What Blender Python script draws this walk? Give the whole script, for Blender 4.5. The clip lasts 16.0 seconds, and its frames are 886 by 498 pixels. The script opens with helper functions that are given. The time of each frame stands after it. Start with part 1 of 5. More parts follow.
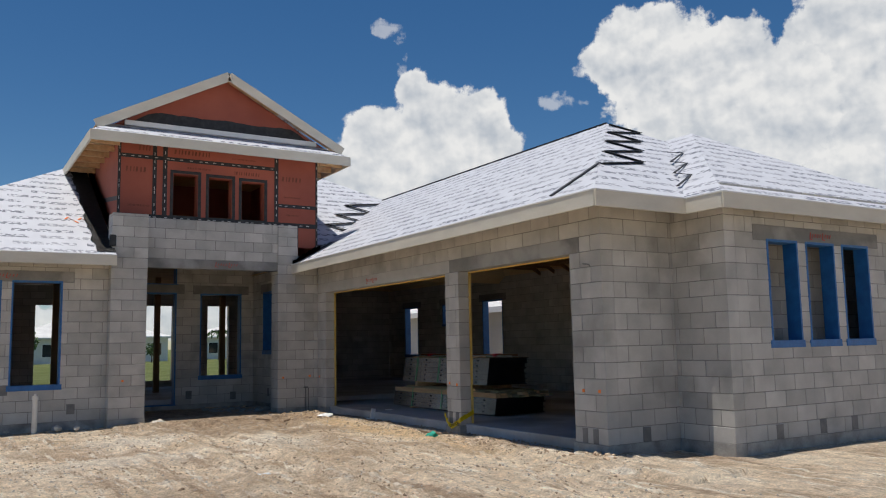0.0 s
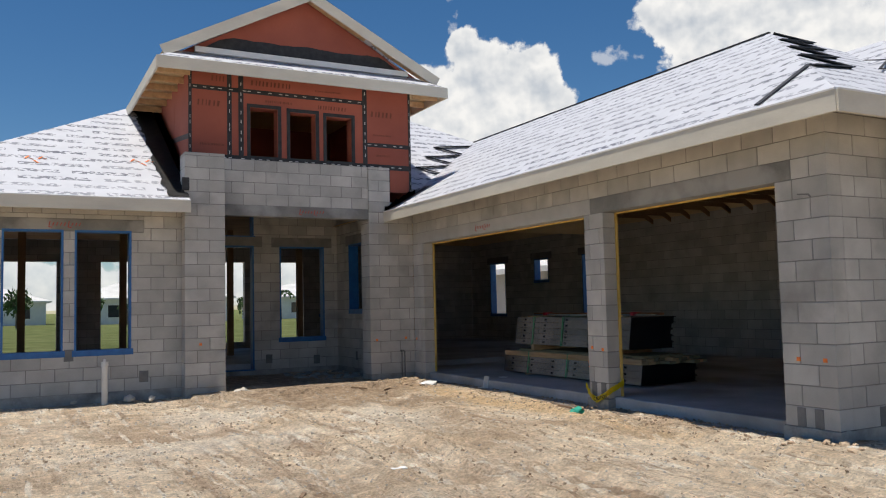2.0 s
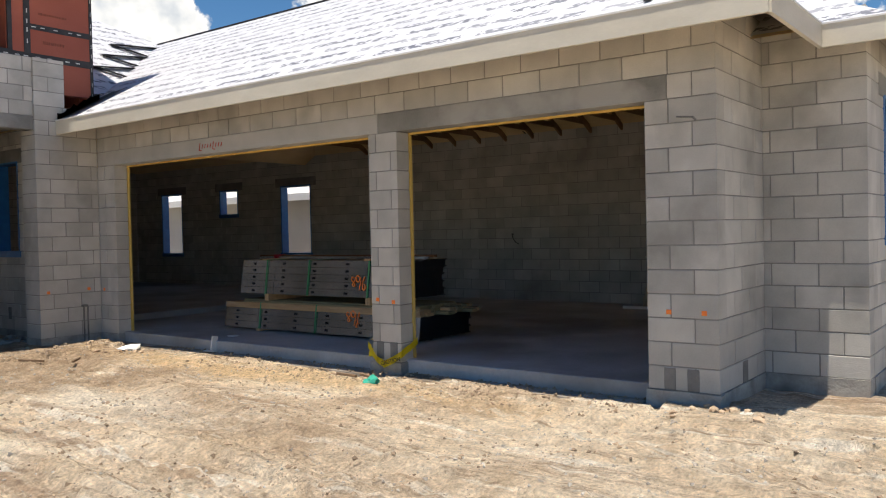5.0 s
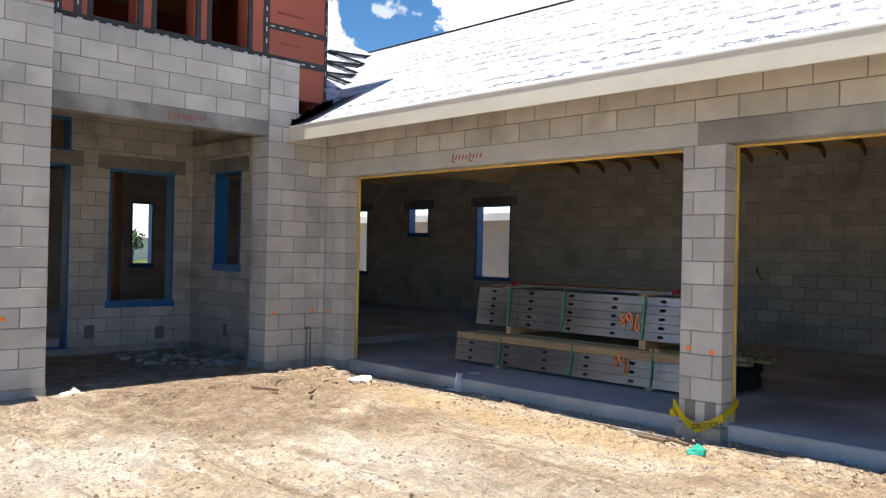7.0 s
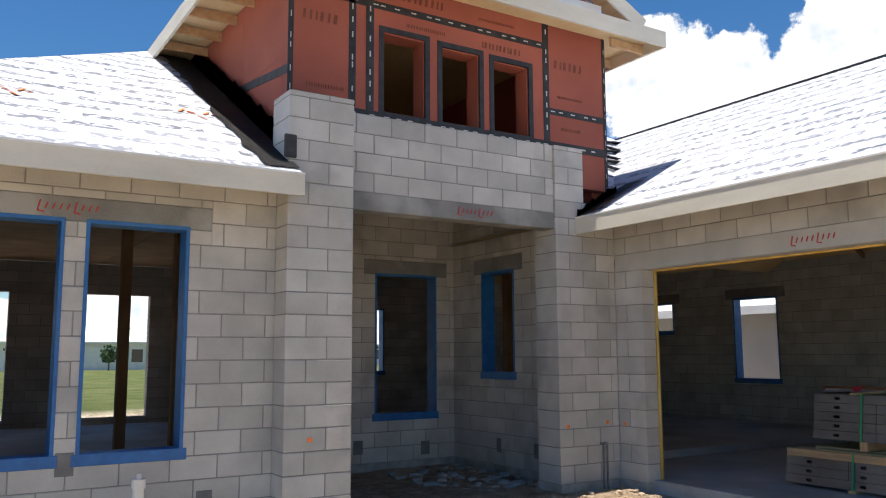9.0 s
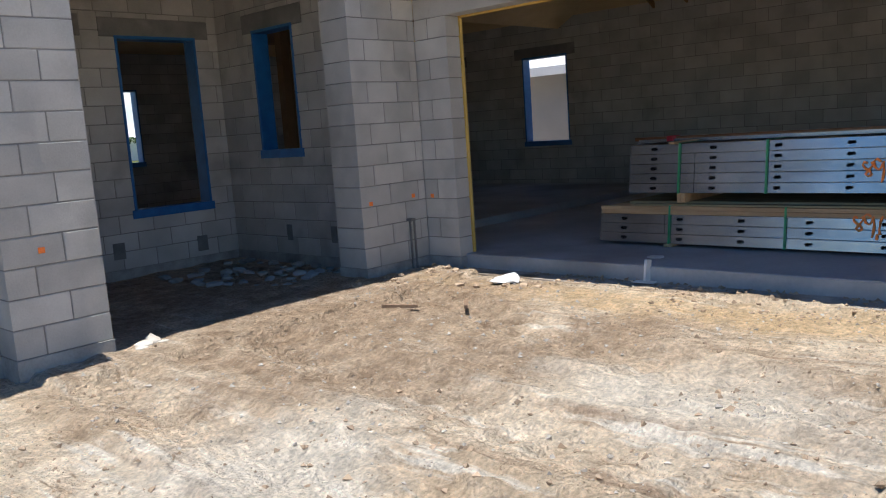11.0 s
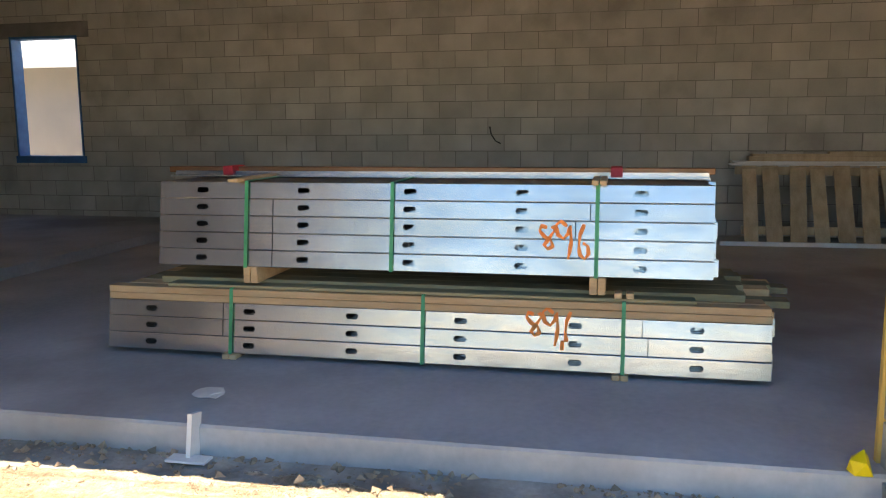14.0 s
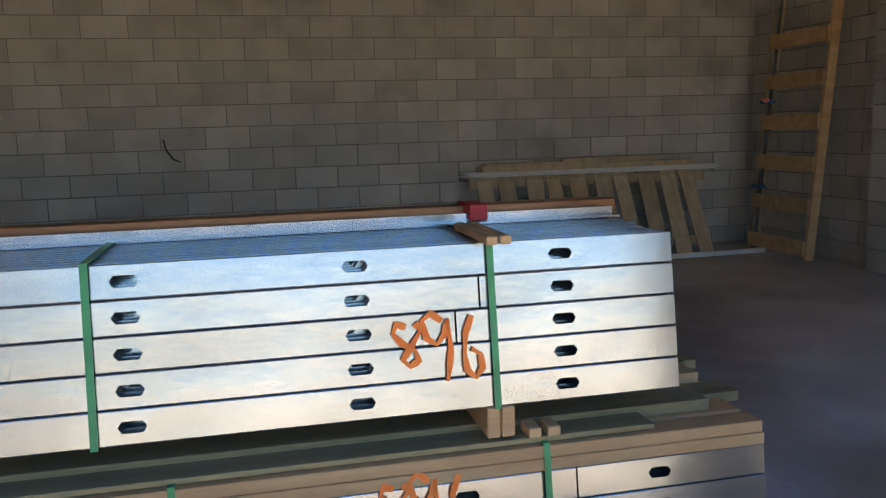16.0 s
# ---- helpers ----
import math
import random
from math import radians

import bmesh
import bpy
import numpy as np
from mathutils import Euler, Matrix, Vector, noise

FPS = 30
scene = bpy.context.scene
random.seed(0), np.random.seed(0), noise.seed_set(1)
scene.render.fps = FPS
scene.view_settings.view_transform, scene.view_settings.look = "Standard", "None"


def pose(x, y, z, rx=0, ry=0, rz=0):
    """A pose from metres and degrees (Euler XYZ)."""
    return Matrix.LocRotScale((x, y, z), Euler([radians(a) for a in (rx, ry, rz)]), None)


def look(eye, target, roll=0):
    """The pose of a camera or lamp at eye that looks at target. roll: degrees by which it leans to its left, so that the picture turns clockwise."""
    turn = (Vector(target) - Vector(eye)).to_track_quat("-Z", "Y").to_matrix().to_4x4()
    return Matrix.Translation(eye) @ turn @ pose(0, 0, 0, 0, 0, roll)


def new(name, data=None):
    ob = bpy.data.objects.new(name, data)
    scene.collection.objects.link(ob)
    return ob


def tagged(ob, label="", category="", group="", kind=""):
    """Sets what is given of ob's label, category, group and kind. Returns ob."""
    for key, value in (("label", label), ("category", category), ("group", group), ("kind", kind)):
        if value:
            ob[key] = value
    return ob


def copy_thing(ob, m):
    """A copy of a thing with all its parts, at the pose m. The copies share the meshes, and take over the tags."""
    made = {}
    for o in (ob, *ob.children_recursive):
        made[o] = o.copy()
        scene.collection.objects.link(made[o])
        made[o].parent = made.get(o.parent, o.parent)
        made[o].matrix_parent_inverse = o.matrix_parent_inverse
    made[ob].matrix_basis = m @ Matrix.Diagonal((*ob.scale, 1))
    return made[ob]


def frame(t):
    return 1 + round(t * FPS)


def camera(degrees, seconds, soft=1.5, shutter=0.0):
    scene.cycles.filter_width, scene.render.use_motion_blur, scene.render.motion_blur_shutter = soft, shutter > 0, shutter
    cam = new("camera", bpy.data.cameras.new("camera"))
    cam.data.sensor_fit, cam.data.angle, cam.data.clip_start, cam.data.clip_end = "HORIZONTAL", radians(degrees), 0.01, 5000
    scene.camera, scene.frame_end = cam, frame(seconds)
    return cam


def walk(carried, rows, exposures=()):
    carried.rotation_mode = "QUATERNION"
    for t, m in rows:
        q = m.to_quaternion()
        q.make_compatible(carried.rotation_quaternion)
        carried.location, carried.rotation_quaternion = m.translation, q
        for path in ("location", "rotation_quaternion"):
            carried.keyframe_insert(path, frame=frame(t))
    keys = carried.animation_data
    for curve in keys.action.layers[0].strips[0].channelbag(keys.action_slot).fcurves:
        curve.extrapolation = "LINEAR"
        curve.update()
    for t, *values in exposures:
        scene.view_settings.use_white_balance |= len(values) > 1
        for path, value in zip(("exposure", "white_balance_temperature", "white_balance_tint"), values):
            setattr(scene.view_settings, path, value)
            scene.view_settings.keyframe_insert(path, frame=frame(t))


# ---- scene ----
cam = camera(56.7, 16.0, soft=1.1)
PATH = [
    (0, (-0.189, 0.14, 1.426), (0.85, 1.834, 1.656), -1.1),
    (0.5, (-0.015, 0.919, 1.394), (0.985, 2.638, 1.6), -0.5),
    (1, (0.043, 1.605, 1.358), (1.041, 3.334, 1.469), -0.5),
    (1.5, (0.027, 2.198, 1.363), (0.994, 3.946, 1.445), -0.8),
    (2, (0.013, 2.72, 1.415), (0.944, 4.485, 1.55), -1.3),
    (2.5, (0.031, 3.304, 1.462), (0.879, 5.107, 1.636), -1.1),
    (3, (0.017, 3.758, 1.394), (0.781, 5.606, 1.454), -2.0),
    (3.5, (0.005, 4.174, 1.427), (1.006, 5.905, 1.379), -4.5),
    (3.8, (0.083, 4.467, 1.428), (1.336, 6.024, 1.358), -4.3),
    (4, (0.132, 4.649, 1.429), (1.518, 6.089, 1.361), -3.4),
    (4.2, (0.166, 4.849, 1.444), (1.647, 6.192, 1.389), -2.4),
    (6.3, (0.391, 7.033, 1.55), (2.02, 8.193, 1.514), -0.9),
    (6.5, (0.4, 7.259, 1.546), (1.981, 8.482, 1.515), -0.5),
    (7, (0.3, 7.861, 1.576), (1.688, 9.3, 1.589), 1.2),
    (7.5, (0.109, 8.454, 1.58), (1.313, 10.051, 1.627), 2.1),
    (8, (-0.072, 8.995, 1.571), (0.981, 10.687, 1.738), 1.1),
    (8.2, (-0.17, 9.137, 1.629), (0.846, 10.838, 1.904), 0.6),
    (10.3, (0.066, 10.502, 1.535), (1.407, 11.984, 1.47), -4.5),
    (10.5, (0.195, 10.622, 1.519), (1.604, 12.032, 1.35), -4.6),
    (11, (0.633, 10.971, 1.47), (2.08, 12.32, 1.18), -4.0),
    (11.5, (1.122, 11.329, 1.431), (2.587, 12.645, 1.081), -3.1),
    (12, (1.674, 11.612, 1.433), (3.264, 12.762, 1.047), -2.5),
    (12.5, (2.234, 11.87, 1.467), (3.984, 12.768, 1.105), -1.4),
    (13, (2.789, 12.134, 1.469), (4.641, 12.777, 1.076), -0.9),
    (13.5, (3.318, 12.402, 1.457), (5.208, 12.949, 1.101), -0.6),
    (14, (3.795, 12.662, 1.47), (5.73, 13.072, 1.173), -0.4),
    (14.5, (4.341, 12.887, 1.504), (6.326, 12.955, 1.265), -1.2),
    (15, (4.888, 13.002, 1.545), (6.869, 12.757, 1.413), -2.3),
    (15.5, (5.381, 13.237, 1.529), (7.333, 12.837, 1.362), -2.4),
    (16, (5.838, 13.405, 1.493), (7.768, 12.966, 1.202), -1.6),
]
EXPOSURE = [(0, -0.2, 6500, 10), (1.5, -0.05, 6600, 10), (2.5, 0.0, 6700, 10), (4, 0.15, 7000, 10), (6.5, 0.75, 6700, 10), (7, 0.8, 6600, 10), (7.5, 0.65, 6550, 10), (8, 0.6, 6550, 10), (10.5, 0.55, 6250, 10), (11, 0.55, 6100, 10), (12, 0.7, 6100, 10),
            (13, 0.95, 6100, 10), (13.5, 1.25, 6500, 10), (14, 2.05, 7800, 10), (14.5, 2.25, 7800, 10), (15, 2.1, 7600, 10), (15.5, 1.95, 7200, 10), (16, 1.85, 6900, 10)]
walk(cam, [(t, look(eye, target, roll)) for t, eye, target, roll in PATH], EXPOSURE)

# ---- sky and sun ----
SUN = Vector((-0.155, -0.02, 1.0)).normalized()
world = bpy.data.worlds.new("sky")
scene.world = world
world.use_nodes = True
wn = world.node_tree
sky = wn.nodes.new("ShaderNodeTexSky")
sky.sky_type, sky.sun_disc = "NISHITA", False
sky.sun_elevation = math.asin(SUN.z)
sky.sun_rotation = math.atan2(SUN.x, SUN.y)
sky.altitude = 600
sky.air_density, sky.dust_density, sky.ozone_density = 1.0, 0.1, 4.0
deep = wn.nodes.new("ShaderNodeHueSaturation")
deep.inputs["Saturation"].default_value = 1.25
wn.links.new(sky.outputs[0], deep.inputs["Color"])
wn.links.new(deep.outputs[0], wn.nodes["Background"].inputs[0])
wn.nodes["Background"].inputs[1].default_value = 0.085
sun = new("sun", bpy.data.lights.new("sun", "SUN"))
sun.data.energy, sun.data.angle, sun.data.color = 5.0, radians(0.55), (1.0, 0.95, 0.87)
sun.rotation_euler = SUN.to_track_quat("Z", "Y").to_euler()


# ---- materials ----
def material(name, dark, light, rough=0.8, metal=0.0, coarse=2.0, fine=40.0, bump=0.3, vary=0.0, stretch=(1, 1, 1), island=False, stain=None, stain_at=0.62):
    """Procedural surface: two scales of noise between two colours, relief, piece-to-piece variation and stains."""
    m = bpy.data.materials.new(name)
    m.use_nodes = True
    nt = m.node_tree
    n, ln = nt.nodes, nt.links.new
    bsdf = n["Principled BSDF"]
    tc, mp = n.new("ShaderNodeTexCoord"), n.new("ShaderNodeMapping")
    mp.inputs["Scale"].default_value = stretch
    if vary:
        geo = n.new("ShaderNodeNewGeometry")
        ln(geo.outputs["Position"], mp.inputs[0])
    else:
        ln(tc.outputs["Object"], mp.inputs[0])
    big, small = n.new("ShaderNodeTexNoise"), n.new("ShaderNodeTexNoise")
    for t, s, d in ((big, coarse, 5), (small, fine, 4)):
        t.inputs["Scale"].default_value, t.inputs["Detail"].default_value = s, d
        ln(mp.outputs[0], t.inputs["Vector"])
    mix = n.new("ShaderNodeMath")
    mix.operation = "MULTIPLY_ADD"
    ln(small.outputs[0], mix.inputs[0])
    mix.inputs[1].default_value = 0.5
    half = n.new("ShaderNodeMath")
    half.operation = "MULTIPLY_ADD"
    ln(big.outputs[0], half.inputs[0])
    half.inputs[1].default_value, half.inputs[2].default_value = 1.6, -0.55
    ln(half.outputs[0], mix.inputs[2])
    ramp = n.new("ShaderNodeValToRGB")
    ramp.color_ramp.elements[0].color, ramp.color_ramp.elements[1].color = (*dark, 1), (*light, 1)
    ramp.color_ramp.elements[0].position, ramp.color_ramp.elements[1].position = 0.15, 0.85
    ln(mix.outputs[0], ramp.inputs[0])
    out = ramp.outputs[0]
    if stain:
        st = n.new("ShaderNodeTexNoise")
        st.inputs["Scale"].default_value, st.inputs["Detail"].default_value = coarse * 0.45, 6
        ln(mp.outputs[0], st.inputs["Vector"])
        cut = n.new("ShaderNodeMapRange")
        cut.inputs[1].default_value, cut.inputs[2].default_value = stain_at - 0.07, stain_at + 0.07
        ln(st.outputs[0], cut.inputs[0])
        mc = n.new("ShaderNodeMix")
        mc.data_type = "RGBA"
        ln(cut.outputs[0], mc.inputs["Factor"])
        ln(out, mc.inputs["A"])
        mc.inputs["B"].default_value = (*stain, 1)
        out = mc.outputs["Result"]
    if vary:
        if island:
            src = n.new("ShaderNodeNewGeometry").outputs["Random Per Island"]
        else:
            src = n.new("ShaderNodeObjectInfo").outputs["Random"]
        mr = n.new("ShaderNodeMapRange")
        mr.inputs[3].default_value, mr.inputs[4].default_value = 1 - vary, 1 + vary
        ln(src, mr.inputs[0])
        mv = n.new("ShaderNodeVectorMath")
        mv.operation = "SCALE"
        ln(out, mv.inputs[0])
        ln(mr.outputs[0], mv.inputs["Scale"])
        out = mv.outputs[0]
    ln(out, bsdf.inputs["Base Color"])
    bsdf.inputs["Roughness"].default_value, bsdf.inputs["Metallic"].default_value = rough, metal
    if bump:
        bp = n.new("ShaderNodeBump")
        bp.inputs["Strength"].default_value, bp.inputs["Distance"].default_value = bump, 0.01
        ln(mix.outputs[0], bp.inputs["Height"])
        ln(bp.outputs[0], bsdf.inputs["Normal"])
    return m


BLOCK = material("concrete_block", (0.40, 0.39, 0.365), (0.54, 0.525, 0.49), 0.95, 0, 2.6, 90, 0.45, stain=(0.33, 0.32, 0.295), stain_at=0.64, vary=0.13)
BLOCKS = material("concrete_block_field", (0.40, 0.39, 0.365), (0.54, 0.525, 0.49), 0.95, 0, 2.6, 90, 0.45, stain=(0.33, 0.32, 0.295), stain_at=0.64, vary=0.13, island=True)
MORTAR = material("mortar", (0.21, 0.203, 0.19), (0.32, 0.31, 0.29), 0.95, 0, 4, 120, 0.4)
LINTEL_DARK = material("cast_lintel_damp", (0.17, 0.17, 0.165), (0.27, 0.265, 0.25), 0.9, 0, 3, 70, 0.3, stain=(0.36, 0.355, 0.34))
LINTEL = material("cast_lintel", (0.40, 0.395, 0.375), (0.50, 0.49, 0.465), 0.9, 0, 3, 70, 0.25)
FOOTING = material("rough_concrete", (0.26, 0.25, 0.23), (0.44, 0.43, 0.40), 0.95, 0, 5, 45, 0.9, stain=(0.20, 0.19, 0.17))
GROUT = material("grout_patch", (0.15, 0.15, 0.145), (0.24, 0.235, 0.225), 0.95, 0, 6, 80, 0.6)
SLAB = material("slab_concrete", (0.34, 0.34, 0.345), (0.54, 0.535, 0.53), 0.7, 0, 1.1, 26, 0.25, stain=(0.27, 0.25, 0.23), stain_at=0.60)
LEDGE = material("stained_footing", (0.22, 0.19, 0.155), (0.46, 0.43, 0.385), 0.9, 0, 3.5, 34, 1.0, stain=(0.17, 0.13, 0.09), stain_at=0.57)
BLUE = material("blue_flashing", (0.012, 0.10, 0.30), (0.02, 0.15, 0.42), 0.45, 0, 8, 60, 0.3)
FASCIA = material("primed_fascia", (0.60, 0.56, 0.47), (0.70, 0.66, 0.56), 0.7, 0, 1.5, 30, 0.1, stretch=(1, 1, 3))
PINE = material("pine_lumber", (0.45, 0.28, 0.14), (0.63, 0.43, 0.24), 0.7, 0, 3, 30, 0.2, stretch=(4, 0.6, 4), vary=0.12)
PINE_PALE = material("pale_pine", (0.40, 0.30, 0.19), (0.58, 0.46, 0.31), 0.75, 0, 3, 25, 0.2, stretch=(4, 4, 0.7), vary=0.15)
TREATED = material("treated_lumber", (0.21, 0.18, 0.095), (0.35, 0.30, 0.17), 0.8, 0, 3, 30, 0.2, stretch=(4, 0.5, 4), vary=0.12)
YELLOW = material("yellow_pine_buck", (0.55, 0.36, 0.07), (0.70, 0.50, 0.15), 0.7, 0, 2, 30, 0.2, stretch=(4, 4, 0.7))
PLY = material("plywood", (0.60, 0.44, 0.22), (0.76, 0.60, 0.35), 0.75, 0, 1.5, 25, 0.15, stretch=(1, 0.25, 3))
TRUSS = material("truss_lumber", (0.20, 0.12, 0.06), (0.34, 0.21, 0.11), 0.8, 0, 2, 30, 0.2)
RED = material("red_sheathing", (0.28, 0.072, 0.046), (0.38, 0.108, 0.068), 0.75, 0, 1.2, 90, 0.15, vary=0.06)
BLACK = material("black_tape", (0.010, 0.010, 0.011), (0.035, 0.035, 0.037), 0.55, 0, 9, 60, 0.3)
PRINT = material("dark_print", (0.14, 0.04, 0.025), (0.22, 0.07, 0.04), 0.8, 0, 6, 90, 0.0)
PALE = material("pale_print", (0.45, 0.45, 0.44), (0.62, 0.62, 0.60), 0.7, 0, 20, 90, 0.0)
REDINK = material("red_ink", (0.42, 0.04, 0.03), (0.55, 0.08, 0.05), 0.8, 0, 20, 90, 0.0)
ORANGE = material("orange_spray_paint", (0.92, 0.20, 0.03), (1.0, 0.30, 0.07), 0.7, 0, 15, 120, 0.0)
GREENSTRAP = material("green_strap", (0.03, 0.26, 0.10), (0.05, 0.36, 0.16), 0.4, 0, 12, 60, 0.1)
WHITEPLASTIC = material("white_plastic", (0.66, 0.65, 0.61), (0.76, 0.75, 0.71), 0.45, 0, 6, 40, 0.1)
TEAL = material("teal_cloth", (0.01, 0.24, 0.17), (0.02, 0.36, 0.26), 0.8, 0, 9, 90, 0.3)
TAPE = material("caution_tape_yellow", (0.75, 0.58, 0.01), (0.88, 0.72, 0.03), 0.35, 0, 10, 60, 0.1)
REDTAG = material("red_tape", (0.55, 0.02, 0.03), (0.7, 0.04, 0.05), 0.5, 0, 10, 60, 0.1)
PINK = material("pink_ribbon", (0.75, 0.20, 0.24), (0.85, 0.30, 0.33), 0.6, 0, 10, 60, 0.1)
STONE = material("pale_rubble", (0.34, 0.30, 0.25), (0.52, 0.48, 0.42), 0.95, 0, 6, 60, 0.6, vary=0.2, island=True)
CLOD = material("brown_clods", (0.27, 0.19, 0.125), (0.47, 0.355, 0.245), 1.0, 0, 9, 60, 0.7, vary=0.3, island=True)
STICK = material("brown_stick", (0.16, 0.10, 0.06), (0.28, 0.19, 0.12), 0.9, 0, 9, 60, 0.5)
STUCCO = material("grey_stucco", (0.35, 0.36, 0.37), (0.42, 0.43, 0.44), 0.9, 0, 1, 60, 0.2)
WHITE = material("white_paint", (0.70, 0.70, 0.69), (0.80, 0.80, 0.79), 0.6, 0, 2, 40, 0.05)
ROOFGREY = material("pale_roof_tile", (0.50, 0.50, 0.49), (0.66, 0.66, 0.64), 0.8, 0, 1, 8, 0.3)
LEAF = material("foliage", (0.025, 0.055, 0.015), (0.07, 0.13, 0.035), 0.8, 0, 3, 20, 0.2, vary=0.3, island=True)
BARK = material("bark", (0.11, 0.085, 0.06), (0.22, 0.18, 0.14), 0.95, 0, 5, 40, 0.6)
DARKGLASS = material("window_glass_dark", (0.02, 0.025, 0.03), (0.03, 0.035, 0.04), 0.08, 0, 3, 9, 0.0)


def cloud_material():
    """Distant cumulus: ragged soft edges and billows, brighter on the side to the sun."""
    m = bpy.data.materials.new("cumulus")
    m.use_nodes = True
    n, ln = m.node_tree.nodes, m.node_tree.links.new
    n.remove(n["Principled BSDF"])
    where, body = n.new("ShaderNodeUVMap"), n.new("ShaderNodeUVMap")
    where.uv_map, body.uv_map = "where", "body"
    sep = n.new("ShaderNodeSeparateXYZ")
    ln(body.outputs[0], sep.inputs[0])

    def billow(shift, scale, detail):
        mp, t = n.new("ShaderNodeMapping"), n.new("ShaderNodeTexNoise")
        mp.inputs["Location"].default_value = shift
        t.inputs["Scale"].default_value, t.inputs["Detail"].default_value, t.inputs["Roughness"].default_value = scale, detail, 0.58
        ln(where.outputs[0], mp.inputs[0])
        ln(mp.outputs[0], t.inputs["Vector"])
        return t.outputs[0]

    def calc(op, a, b, c=0.0):
        x = n.new("ShaderNodeMath")
        x.operation = op
        for i, v in enumerate((a, b, c)):
            if isinstance(v, float):
                x.inputs[i].default_value = v
            else:
                ln(v, x.inputs[i])
        return x.outputs[0]

    def span(v, lo, hi, a=0.0, b=1.0):
        x = n.new("ShaderNodeMapRange")
        x.interpolation_type = "SMOOTHSTEP"
        for i, k in enumerate((lo, hi, a, b), 1):
            x.inputs[i].default_value = k
        ln(v, x.inputs[0])
        return x.outputs[0]

    here, above = billow((0, 0, 0), 0.5, 9), billow((0.2, 0.5, 0), 0.5, 6)
    thick = calc("MULTIPLY_ADD", here, 1.7, calc("ADD", sep.outputs[0], -0.85))
    cover = calc("MULTIPLY", span(thick, 0.02, 0.24), sep.outputs[1])
    soft_here, soft_above = billow((0, 0, 0), 0.30, 3.5), billow((0.35, 0.9, 0), 0.30, 3.5)
    lit = calc("MULTIPLY_ADD", calc("SUBTRACT", here, above), 0.8, 0.66)
    lit = calc("MULTIPLY_ADD", calc("SUBTRACT", soft_here, soft_above), 1.7, lit)
    lit = calc("MULTIPLY_ADD", span(thick, 0.1, 1.0), -0.16, lit)
    tone = n.new("ShaderNodeValToRGB")
    tone.color_ramp.elements[0].color, tone.color_ramp.elements[1].color = (0.46, 0.52, 0.60, 1), (0.93, 0.93, 0.92, 1)
    tone.color_ramp.elements[0].position, tone.color_ramp.elements[1].position = 0.0, 0.8
    ln(lit, tone.inputs[0])
    glow, clear, mix = n.new("ShaderNodeEmission"), n.new("ShaderNodeBsdfTransparent"), n.new("ShaderNodeMixShader")
    ln(tone.outputs[0], glow.inputs[0])
    ln(cover, mix.inputs[0])
    ln(clear.outputs[0], mix.inputs[1])
    ln(glow.outputs[0], mix.inputs[2])
    ln(mix.outputs[0], n["Material Output"].inputs[0])
    return m


CLOUD = cloud_material()
COPPER = material("brown_tracks", (0.20, 0.09, 0.04), (0.34, 0.17, 0.09), 0.4, 0.7, 3, 40, 0.1, stretch=(3, 0.5, 3))

GALV = material("galvanised_steel", (0.38, 0.40, 0.42), (0.56, 0.58, 0.61), 0.24, 0.95, 2.0, 6, 0.35, stretch=(1, 0.8, 1.4), vary=0.05)


